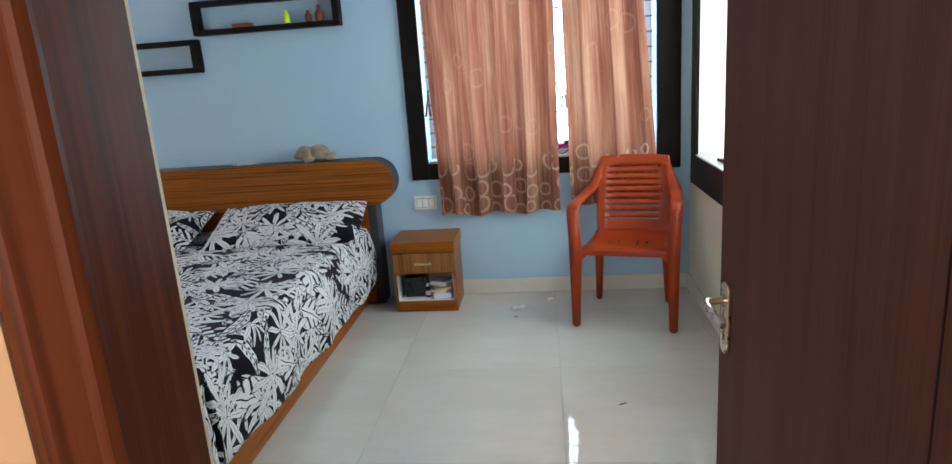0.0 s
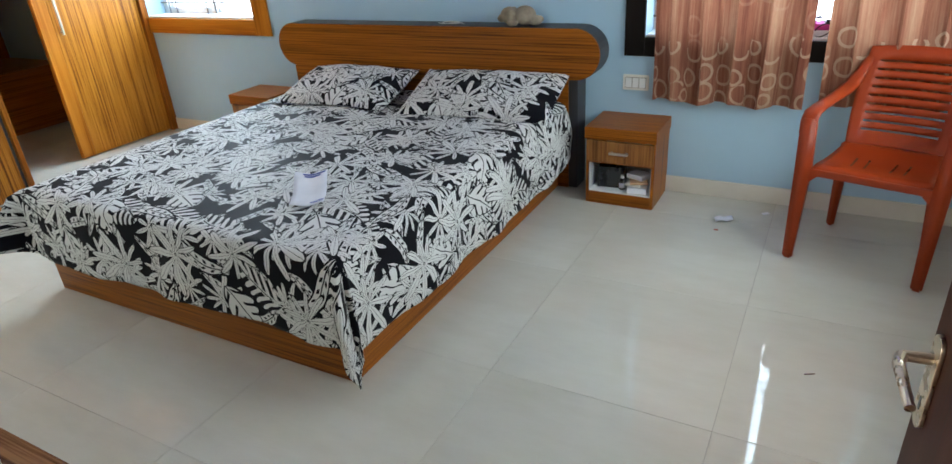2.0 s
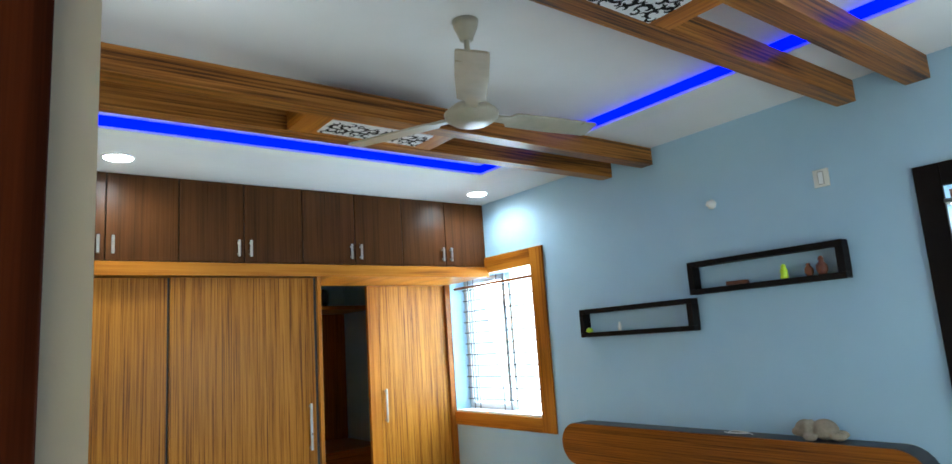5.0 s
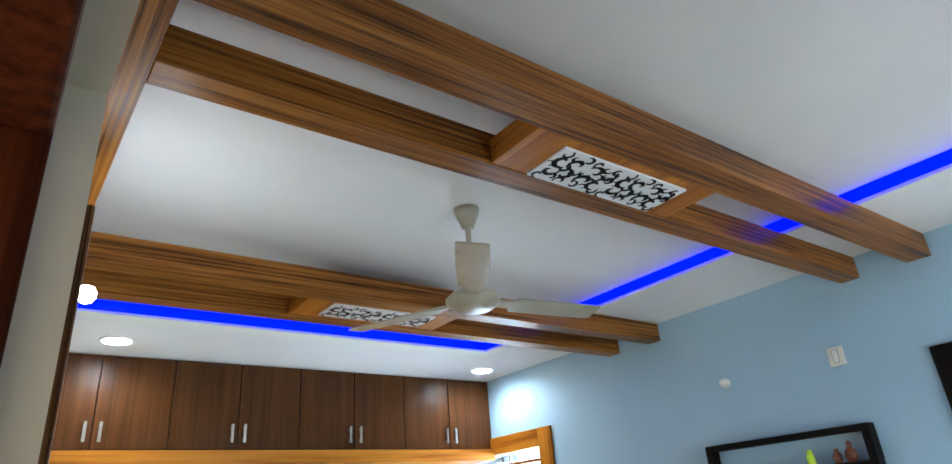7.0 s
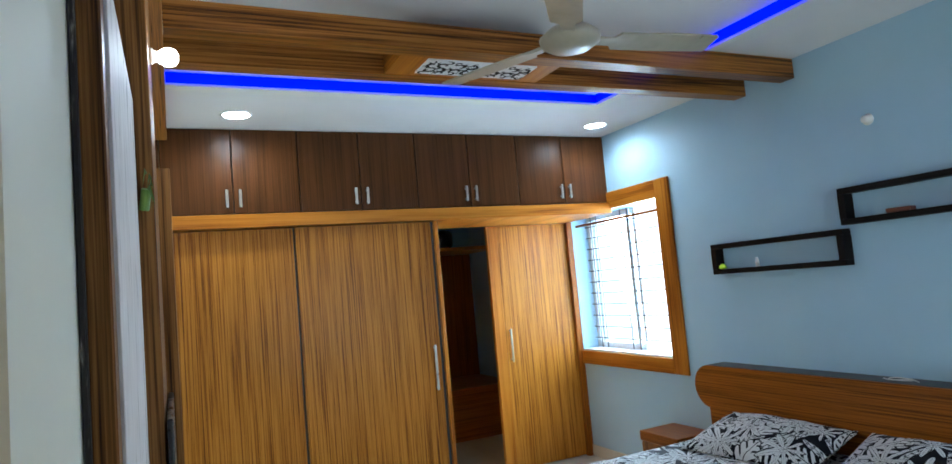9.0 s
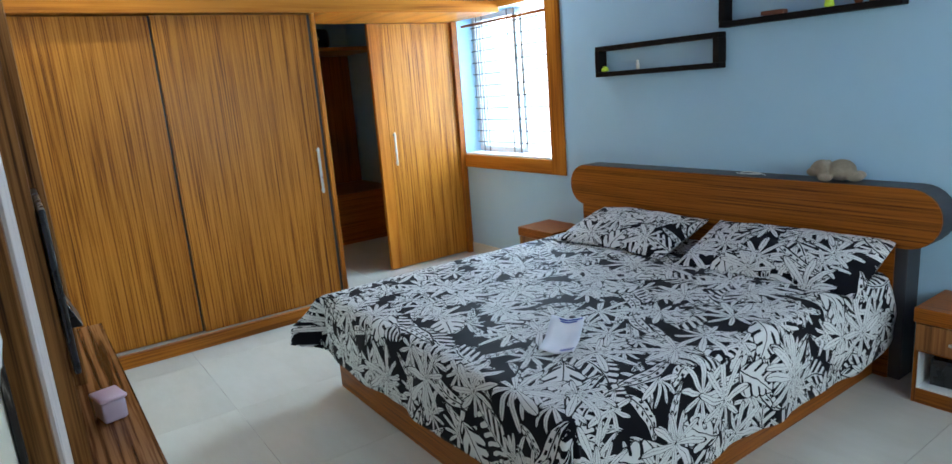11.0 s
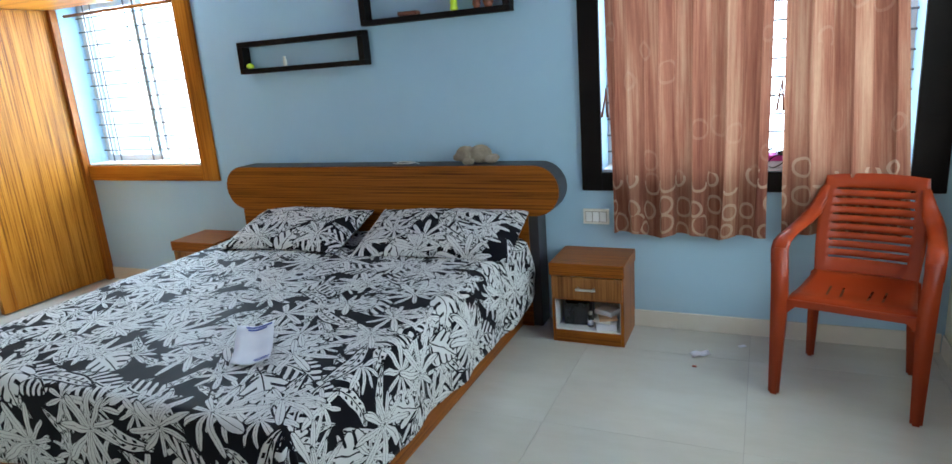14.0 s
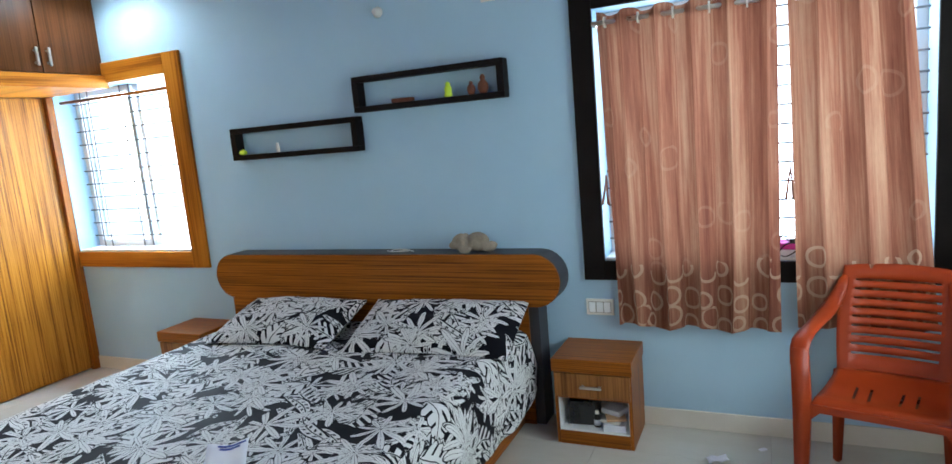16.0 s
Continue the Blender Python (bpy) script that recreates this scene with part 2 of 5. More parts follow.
def leaf_layer(g, uv, scale, kind, shift, skip):
    """One layer of printed leaves, at most one to a cell: returns (inside the leaf and its outline, printed white)."""
    off = g.node("ShaderNodeVectorMath", operation="ADD")
    g.link(uv, off.inputs[0])
    off.inputs[1].default_value = (*shift, 0)
    vo = g.node("ShaderNodeTexVoronoi", voronoi_dimensions="2D")
    vo.inputs["Scale"].default_value, vo.inputs["Randomness"].default_value = scale, 0.6
    g.link(off.outputs[0], vo.inputs["Vector"])
    sub = g.node("ShaderNodeVectorMath", operation="SUBTRACT")
    g.link(off.outputs[0], sub.inputs[0])
    g.link(vo.outputs["Position"], sub.inputs[1])
    sep, rnd = g.node("ShaderNodeSeparateXYZ"), g.node("ShaderNodeSeparateColor")
    g.link(sub.outputs[0], sep.inputs[0])
    g.link(vo.outputs["Color"], rnd.inputs[0])
    dx, dy = g.math("MULTIPLY", sep.outputs[0], scale), g.math("MULTIPLY", sep.outputs[1], scale)
    phi = g.math("MULTIPLY", rnd.outputs[0], 6.283)
    c, s = g.math("COSINE", phi), g.math("SINE", phi)
    u = g.math("ADD", g.math("MULTIPLY", dx, c), g.math("MULTIPLY", dy, s))
    v = g.math("SUBTRACT", g.math("MULTIPLY", dy, c), g.math("MULTIPLY", dx, s))
    if kind == "fan":
        u = g.math("ADD", u, 0.12)
        r = g.math("SQRT", g.math("ADD", g.math("MULTIPLY", u, u), g.math("MULTIPLY", v, v)))
        th = g.math("ARCTAN2", v, u)
        cs = g.math("ABSOLUTE", g.math("COSINE", g.math("MULTIPLY", th, 4.5)))
        reach = g.math("MULTIPLY_ADD", g.math("POWER", cs, 2.6), 0.44, 0.06)
        reach = g.math("MULTIPLY", reach, g.math("MULTIPLY_ADD", g.math("COSINE", th), 0.22, 0.9))
        edge = g.math("SUBTRACT", reach, r)
        vein = g.math("GREATER_THAN", g.math("MULTIPLY", g.math("ABSOLUTE", g.math("SINE", g.math("MULTIPLY", th, 4.5))), r), 0.010)
    else:
        wide, length, step = {"blade": (0.10, 0.58, 40.0), "frond": (0.25, 0.58, 46.0), "monstera": (0.30, 0.44, 30.0)}[kind]
        v = g.math("ADD", v, g.math("MULTIPLY", g.math("MULTIPLY", u, u), {"blade": 0.35, "frond": 0.45, "monstera": 0.1}[kind]))
        av = g.math("ABSOLUTE", v)
        un = g.math("DIVIDE", u, length)
        prof = g.math("MULTIPLY", g.math("SUBTRACT", 1.0, g.math("MULTIPLY", un, un)), wide)
        comb = g.math("SINE", g.math("SUBTRACT", g.math("MULTIPLY", u, step), g.math("MULTIPLY", av, step * 0.8)))
        rel = g.math("DIVIDE", av, g.math("MAXIMUM", prof, 0.01))
        rib = g.math("GREATER_THAN", av, 0.010)
        if kind == "blade":
            slit = g.math("MULTIPLY", g.math("GREATER_THAN", comb, 0.35), g.math("MULTIPLY", g.math("GREATER_THAN", rel, 0.28), g.math("LESS_THAN", rel, 0.74)))
        elif kind == "frond":
            slit = g.math("MULTIPLY", g.math("GREATER_THAN", comb, 0.0), g.math("GREATER_THAN", rel, 0.12))
            prof = g.math("MULTIPLY", prof, g.math("MULTIPLY_ADD", comb, -0.16, 0.86))
        else:
            slit = g.math("MULTIPLY", g.math("GREATER_THAN", comb, 0.62), g.math("GREATER_THAN", rel, 0.30))
            prof = g.math("MULTIPLY", prof, g.math("MULTIPLY_ADD", comb, -0.10, 0.92))
        edge = g.math("SUBTRACT", prof, av)
        vein = g.math("MULTIPLY", g.math("SUBTRACT", 1.0, slit), rib)
    inside = g.math("MULTIPLY", g.math("GREATER_THAN", edge, -0.030), g.math("GREATER_THAN", rnd.outputs[2], skip))
    white = g.math("MULTIPLY", g.math("MULTIPLY", g.math("GREATER_THAN", edge, 0.0), vein), inside)
    return inside, white


def leaf_print(name):
    m = material(name, rough=0.85, spec=0.07)
    g = Graph(m)
    tc = g.node("ShaderNodeTexCoord")
    warp = g.noise(tc.outputs["UV"], 5.0, 2.0)
    wv = g.node("ShaderNodeVectorMath", operation="MULTIPLY_ADD")
    comb = g.node("ShaderNodeCombineXYZ")
    g.link(warp, comb.inputs[0])
    g.link(g.math("SUBTRACT", 1.0, warp), comb.inputs[1])
    g.link(comb.outputs[0], wv.inputs[0])
    wv.inputs[1].default_value = (0.05, 0.05, 0)
    g.link(tc.outputs["UV"], wv.inputs[2])
    uv = wv.outputs[0]
    ink = 0.0
    layers = (("blade", 4.9, (21.3, 6.1), 0.0), ("blade", 4.3, (2.9, 14.2), 0.0), ("frond", 3.1, (8.8, 3.4), 0.15), ("fan", 4.2, (17.7, 1.2), 0.1), ("blade", 3.5, (5.2, 2.3), 0.3), ("monstera", 3.9, (1.7, 0.6), 0.62), ("fan", 3.4, (3.1, 7.7), 0.25), ("fan", 2.9, (12.4, 9.3), 0.3))
    for kind, scale, shift, skip in layers:
        inside, white = leaf_layer(g, uv, scale, kind, shift, skip)
        ink = g.math("ADD", g.math("MULTIPLY", ink, g.math("SUBTRACT", 1.0, inside)), white)
        ink = g.math("MINIMUM", ink, 1.0)
    weave = g.noise(tc.outputs["UV"], 420.0, 2.0)
    col = g.mix(ink, (0.006, 0.006, 0.009), (0.68, 0.675, 0.66))
    col = g.mix(0.3, col, g.ramp(weave, ((0.3, (0.75, 0.75, 0.75)), (0.7, (1, 1, 1)))), "MULTIPLY")
    g.link(col, bsdf(m).inputs["Base Color"])
    bsdf(m).inputs["Sheen Weight"].default_value = 0.02
    bsdf(m).inputs["Roughness"].default_value = 0.62
    g.bump(weave, 0.15, 0.001, m)
    return m


leaf_cloth = leaf_print("black_cotton_with_white_leaf_print")


def curtain_cloth(name):
    m = material(name, rough=0.7, spec=0.25)
    g = Graph(m)
    tc = g.node("ShaderNodeTexCoord")
    uv = tc.outputs["UV"]
    stripe = g.noise(g.coords((55, 2.0, 1), "UV"), 1.0, 3.0, 0.6)
    slub = g.noise(g.coords((240, 30, 1), "UV"), 1.0, 2.0)
    broad = g.noise(g.coords((9, 0.4, 1), "UV"), 1.0, 1.0)
    vo = g.node("ShaderNodeTexVoronoi", voronoi_dimensions="2D")
    vo.inputs["Scale"].default_value, vo.inputs["Randomness"].default_value = 7.6, 0.6
    g.link(uv, vo.inputs["Vector"])
    rnd, sep = g.node("ShaderNodeSeparateColor"), g.node("ShaderNodeSeparateXYZ")
    g.link(vo.outputs["Color"], rnd.inputs[0])
    g.link(uv, sep.inputs[0])
    radius = g.math("MULTIPLY_ADD", rnd.outputs[0], 0.18, 0.24)
    ring = g.math("LESS_THAN", g.math("ABSOLUTE", g.math("SUBTRACT", vo.outputs["Distance"], radius)), 0.055)
    low = g.math("LESS_THAN", sep.outputs[1], g.math("MULTIPLY_ADD", rnd.outputs[1], 0.16, 0.24))
    few = g.math("GREATER_THAN", rnd.outputs[2], 0.80)
    ring = g.math("MULTIPLY", ring, g.math("MAXIMUM", low, g.math("MULTIPLY", few, 0.2)))
    k = g.math("ADD", g.math("MULTIPLY", stripe, 0.5), g.math("MULTIPLY", broad, 0.5))
    col = g.ramp(k, ((0.36, (0.165, 0.046, 0.026)), (0.5, (0.285, 0.112, 0.064)), (0.64, (0.42, 0.225, 0.135))))
    col = g.mix(0.4, col, g.ramp(slub, ((0.3, (0.7, 0.7, 0.7)), (0.7, (1, 1, 1)))), "MULTIPLY")
    col = g.mix(g.math("MULTIPLY", ring, 0.5), col, (0.60, 0.43, 0.30))
    g.link(col, bsdf(m).inputs["Base Color"])
    tr = g.node("ShaderNodeBsdfTranslucent")
    g.link(col, tr.inputs[0])
    mx = g.node("ShaderNodeMixShader")
    mx.inputs[0].default_value = 0.25
    out = m.node_tree.nodes["Material Output"]
    g.link(bsdf(m).outputs[0], mx.inputs[1])
    g.link(tr.outputs[0], mx.inputs[2])
    g.link(mx.outputs[0], out.inputs[0])
    g.bump(slub, 0.3, 0.001, m)
    return m


curtain_mat = curtain_cloth("salmon_jacquard_curtain_cloth")


# ---- building helpers ----
def box(bm, x0, x1, y0, y1, z0, z1, bevel=0.0, segments=1):
    made = bmesh.ops.create_cube(bm, size=1.0, matrix=Matrix.LocRotScale(((x0 + x1) / 2, (y0 + y1) / 2, (z0 + z1) / 2), None, (x1 - x0, y1 - y0, z1 - z0)))
    if bevel:
        edges = list({e for v in made["verts"] for e in v.link_edges})
        bmesh.ops.bevel(bm, geom=edges, offset=bevel, segments=segments, affect="EDGES", profile=0.5)
    return bm


def rod(bm, a, b, r0, r1=None, sides=12):
    a, b = Vector(a), Vector(b)
    m = Matrix.Translation((a + b) / 2) @ (b - a).to_track_quat("Z", "Y").to_matrix().to_4x4()
    bmesh.ops.create_cone(bm, cap_ends=True, segments=sides, radius1=r0, radius2=r0 if r1 is None else r1, depth=(b - a).length, matrix=m)
    return bm


def prism(bm, outline, axis, a, b, bevel=0.0):
    """A flat outline pushed from a to b along one axis."""
    def at(p, q, h):
        return {"x": (h, p, q), "y": (p, h, q), "z": (p, q, h)}[axis]
    face = bm.faces.new([bm.verts.new(at(p, q, a)) for p, q in outline])
    out = bmesh.ops.extrude_face_region(bm, geom=[face])
    for v in out["geom"]:
        if isinstance(v, bmesh.types.BMVert):
            v.co["xyz".index(axis)] = b
    bmesh.ops.recalc_face_normals(bm, faces=bm.faces)
    if bevel:
        bmesh.ops.bevel(bm, geom=bm.edges[:], offset=bevel, segments=2, affect="EDGES", profile=0.5)
    return bm


def lathe(bm, profile, sides=24, centre=(0, 0)):
    rings = [[bm.verts.new((centre[0] + r * math.cos(k * math.tau / sides), centre[1] + r * math.sin(k * math.tau / sides), z)) for k in range(sides)] for r, z in profile]
    for lo, hi in zip(rings, rings[1:]):
        for k in range(sides):
            bm.faces.new((lo[k], lo[(k + 1) % sides], hi[(k + 1) % sides], hi[k]))
    bm.faces.new(rings[0][::-1])
    bm.faces.new(rings[-1])
    return bm


def grid(bm, nu, nv, place, uv=None):
    """A sheet of nu by nv cells through place(i / nu, j / nv)."""
    vs = [[bm.verts.new(place(i / nu, j / nv)) for j in range(nv + 1)] for i in range(nu + 1)]
    layer = bm.loops.layers.uv.verify() if uv else None
    for i in range(nu):
        for j in range(nv):
            f = bm.faces.new((vs[i][j], vs[i + 1][j], vs[i + 1][j + 1], vs[i][j + 1]))
            f.smooth = True
            if uv:
                for loop, (a, b) in zip(f.loops, ((i, j), (i + 1, j), (i + 1, j + 1), (i, j + 1))):
                    loop[layer].uv = uv(a / nu, b / nv)
    return bm


def mesh_of(name, bm, mat, smooth=False):
    me = bpy.data.meshes.new(name)
    bm.normal_update()
    bm.to_mesh(me)
    bm.free()
    if smooth:
        me.shade_smooth()
    me.materials.append(mat)
    return me


def part(name, bm, mat, parent=None, label="", smooth=False):
    ob = new(name, mesh_of(name, bm, mat, smooth))
    ob.parent = parent
    return tagged(ob, label)


def thing(name, place, label, category, group="", turn=0.0):
    ob = new(name)
    ob.matrix_world = pose(*place, 0, 0, turn)
    return tagged(ob, label, category, group)


def setting(name, bm, mat, label, category):
    return tagged(part(name, bm, mat), label, category, "", "structure")


def B():
    return bmesh.new()


# ---- large structure ----
N, S, E = 4.36, 0.795, 1.19
LOW, HIGH, BEAM = 2.842, 2.912, 2.722

# walls with their openings
bm = B()
for x0, x1, z0, z1 in ((-7.0, -4.655, 0, 3), (-4.655, -3.435, 0, 0.96), (-4.655, -3.435, 2.206, 3), (-3.435, -0.465, 0, 3), (-0.465, 0.985, 0, 0.90), (-0.465, 0.985, 2.185, 3), (0.985, E + 0.3, 0, 3)):
    box(bm, x0, x1, N, N + 0.22, z0, z1)
wall_north = setting("wall_north", bm, blue_paint, "pale blue painted plaster wall behind the bed", "wall")
bm = B()
for y0, y1, z0, z1 in ((-1.4, 2.3, 0, 3), (2.3, 4.13, 0, 0.88), (2.3, 4.13, 2.2, 3), (4.13, N, 0, 3)):
    box(bm, E, E + 0.3, y0, y1, z0, z1)
wall_east = setting("wall_east", bm, cream_paint, "cream painted wall with a deep window recess", "wall")
bm = B()
box(bm, -7.0, -0.086, 0.66, S, 0, 3)
box(bm, 0.90, E, 0.66, S, 0, 3)
box(bm, -0.086, 0.90, 0.66, S, 2.14, 3)
wall_south = setting("wall_south", bm, cream_paint, "cream painted wall beside the bedroom door", "wall")
bm = B()
box(bm, -1.6, -0.152, 0.645, 0.658, 0, 3)
box(bm, 0.95, E, 0.645, 0.658, 0, 3)
box(bm, -0.14, 0.95, 0.645, 0.658, 2.21, 3)
box(bm, -1.8, -1.6, -1.6, 0.66, 0, 3)
# unseen rear wall, its opening made for the hall fill lamp
for x0, x1, z0, z1 in ((-1.6, -1.1, 0, 3), (0.5, E + 0.3, 0, 3), (-1.1, 0.5, 0, 0.9), (-1.1, 0.5, 2.1, 3)):
    box(bm, x0, x1, -1.6, -1.4, z0, z1)
setting("wall_hall", bm, peach_paint, "peach painted walls of the hall outside the door", "wall")
bm = B()
box(bm, -7.2, -7.0, 0.5, N + 0.22, 0, 3)
setting("wall_west", bm, blue_paint, "pale blue back wall of the dressing room", "wall")
bm = B()
box(bm, -1.6, E, -1.4, 0.645, 2.9, 3.0)
setting("ceiling_hall", bm, ceiling_paint, "white hall ceiling", "ceiling")
bm = B()
box(bm, -7.0, -3.17, S, N, LOW, 3.0)
box(bm, -3.17, 0.55, 3.68, N, LOW, 3.0)
box(bm, 0.55, E, S, N, LOW, 3.0)
box(bm, -3.17, 0.55, S, 3.68, HIGH, 3.0)
setting("ceiling", bm, ceiling_paint, "white false ceiling with a shallow recessed centre", "ceiling")

# blue light strip on the riser of the ceiling recess
led = thing("led_strip", (0, 0, LOW), "glowing blue light strip round the ceiling recess", "led strip")
for x0, x1, y0, y1 in ((-3.166, -3.158, 0.925, 3.672), (-3.158, 0.53, 3.664, 3.672), (0.535, 0.543, 0.925, 3.66)):
    part("strip", box(B(), x0, x1, y0, y1, 0.012, HIGH - LOW - 0.002), led_blue, led)

# skirting tiles
bm = B()
box(bm, -4.66, -3.09, N - 0.012, N - 0.001, 0, 0.10, 0.003)
box(bm, -0.60, E - 0.013, N - 0.012, N - 0.001, 0, 0.10, 0.003)
box(bm, E - 0.012, E - 0.001, 0.85, N - 0.013, 0, 0.10, 0.003)
box(bm, -4.0, -0.09, S + 0.001, S + 0.012, 0, 0.10, 0.003)
setting("baseboard", bm, skirting_tile, "cream tile skirting along the walls", "baseboard")


# ---- windows ----
def grille_window(name, label, x0, x1, z0, z1, trim, left, right, low, high, pitch, uprights, trim_mat_h, trim_mat_v, with_left, sashes):
    win = thing(name, ((x0 + x1) / 2, N, z0), label, "window")
    win["kind"] = "structure"
    cx = (x0 + x1) / 2
    L, R = x0 - cx, x1 - cx
    H = z1 - z0
    # flat timber surround on the room side
    t = 0.022
    part("window_frame", box(B(), R, R + right, -t, -0.001, -low, H + high, 0.003), trim_mat_v, win, trim)
    if with_left:
        part("window_frame", box(B(), L - left, L, -t, -0.001, -low, H + high, 0.003), trim_mat_v, win, trim)
    for a, b in ((-low, 0.0), (H, H + high)):
        part("window_frame", box(B(), L if with_left else L - left, R, -t - 0.001, -0.001, a, b, 0.003), trim_mat_h, win, trim)
    part("window_sill", box(B(), L + 0.002, R - 0.002, 0.002, 0.215, 0.001, 0.016, 0.003), white_paint, win, "white painted sill")
    # sliding sashes
    for k, (a, b) in enumerate(sashes(L, R)):
        y = 0.17 + 0.022 * k
        bm = B()
        box(bm, a, a + 0.045, y, y + 0.02, 0.017, H - 0.002, 0.002)
        box(bm, b - 0.045, b, y, y + 0.02, 0.017, H - 0.002, 0.002)
        box(bm, a + 0.045, b - 0.045, y, y + 0.02, 0.017, 0.065, 0.002)
        box(bm, a + 0.045, b - 0.045, y, y + 0.02, H - 0.05, H - 0.002, 0.002)
        sash = part("sash", bm, white_paint, win, "pale sliding window sash")
        pane = part("pane", box(B(), a + 0.045, b - 0.045, y + 0.008, y + 0.012, 0.065, H - 0.05), glass, sash)
        pane.visible_shadow = False
    # steel grille
    n = int(H / pitch)
    first = rod(B(), (L, 0.150, 0), (R, 0.150, 0), 0.0052, None, 6)
    me = mesh_of("grille_bar", first, bar_metal)
    for k in range(1, n):
        ob = new("grille_bar", me)
        ob.parent, ob.location = win, (0, 0, k * H / n)
    me2 = mesh_of("grille_upright", box(B(), -0.006, 0.006, 0.156, 0.161, 0.0, H), bar_metal)
    for u in uprights:
        ob = new("grille_upright", me2)
        ob.parent, ob.location = win, (L + (R - L) * u, 0, 0)
    return win


grille_window("window_1", "grilled corner window with an amber wood surround", -4.655, -3.435, 0.96, 2.206, "amber veneer surround", 0.04, 0.155, 0.117, 0.14, 0.10, (0.07, 0.14, 0.44, 0.52, 0.95), amber_x, amber_z, False, lambda L, R: ((L, L + (R - L) * 0.52), (L + (R - L) * 0.05, L + (R - L) * 0.57)))
grille_window("window_2", "grilled window with a wide black-brown surround", -0.465, 0.985, 0.90, 2.185, "black-brown surround", 0.113, 0.145, 0.102, 0.115, 0.09, (0.08, 0.35, 0.5, 0.65, 0.92), dark_trim, dark_trim, True, lambda L, R: ((L, L + (R - L) * 0.52), (L + (R - L) * 0.48, R)))

win = thing("window_3", (E, 3.2, 0.88), "deep window recess in the cream wall with a black-brown surround", "window")
win["kind"] = "structure"
part("window_frame", box(B(), -0.024, -0.001, -1.02, 1.03, -0.16, 0.018, 0.003), dark_trim, win)
part("window_frame", box(B(), -0.024, -0.001, 0.93, 1.03, 0.018, 1.46, 0.003), dark_trim, win)
part("window_frame", box(B(), -0.024, -0.001, -1.02, -0.9, 0.018, 1.46, 0.003), dark_trim, win)
part("window_frame", box(B(), -0.024, -0.001, -0.9, 0.93, 1.32, 1.46, 0.003), dark_trim, win)
part("window_sill", box(B(), -0.02, 0.295, -0.898, 0.928, 0.002, 0.022, 0.004), granite, win, "grey granite sill")
part("window_frame", box(B(), 0.26, 0.29, -0.9, 0.93, 0.022, 0.07, 0.002), aluminium, win)
part("window_frame", box(B(), 0.26, 0.29, -0.02, 0.02, 0.07, 1.31, 0.002), aluminium, win)
pane = part("pane", box(B(), 0.272, 0.276, -0.89, 0.92, 0.07, 1.315), glass, win)
pane.visible_shadow = False
part("curtain_rail", rod(B(), (0.03, -0.9, 1.26), (0.03, 0.93, 1.26), 0.011), steel, win, "steel curtain rod")

rw = thing("curtain_rod", (-4.0, 4.385, 2.115), "thin brown rod across the grilled corner window", "curtain rod")
part("rod", rod(B(), (-0.615, 0, 0), (0.595, 0, 0), 0.012, None, 10), cherry_x, rw, "", True)

# hazy daylight beyond the windows
bm = B()
box(bm, -9, 4, 7.5, 7.52, -1, 6)
box(bm, 5.0, 5.02, -1, 7.5, -1, 6)
tagged(part("backdrop", bm, daylight), "bright white hazy sky beyond the windows", "sky", "", "structure")
bm = B()
box(bm, -60, 60, -60, 60, -0.4, -0.21)
setting("ground", bm, grout, "plain ground round the building", "ground")

# ---- door and its frame ----
bm = B()
box(bm, -0.085, -0.063, 0.661, 0.755, 0, 2.12, 0.002, 2)
box(bm, 0.86, 0.899, 0.661, 0.756, 0, 2.12, 0.004, 2)
box(bm, -0.063, 0.86, 0.661, 0.755, 2.06, 2.12, 0.006, 2)
setting("door_frame", bm, frame_wood, "polished dark red-brown timber door frame", "door frame")


def moulding(bm, x, flip):
    """Stepped architrave: a bead beside the jamb, a broad face, a fillet and a hollow back to the hall wall."""
    outline = [(0.0, 0.020), (0.0, -0.015), (-0.001, -0.022), (0.004, -0.030), (0.010, -0.032), (0.014, -0.026), (0.018, -0.026), (0.040, -0.044), (0.047, -0.046), (0.050, -0.042), (0.050, -0.034), (0.066, -0.022), (0.086, -0.014), (0.090, 0.0), (0.090, 0.001), (0.023, 0.001), (0.023, 0.020)]
    prism(bm, [(x - flip * a, 0.658 + b) for a, b in outline], "z", 0, 2.2)


bm = B()
moulding(bm, -0.0615, 1)
moulding(bm, 0.862, -1)
box(bm, -0.0615, 0.862, 0.612, 0.657, 2.07, 2.18, 0.01, 2)
setting("trim", bm, frame_wood, "moulded polished architrave on the hall side", "trim")
bm = B()
box(bm, -0.0628, -0.061, 0.708, 0.748, 0.84, 0.985, 0.0006)
box(bm, -0.0608, -0.053, 0.732, 0.748, 0.875, 0.925, 0.002)
box(bm, -0.0608, -0.057, 0.720, 0.730, 0.965, 0.975, 0.001)
box(bm, -0.0608, -0.057, 0.720, 0.730, 0.853, 0.863, 0.001)
tagged(part("strike_plate", bm, worn_bronze), "worn metal strike plate on the door frame", "strike plate")

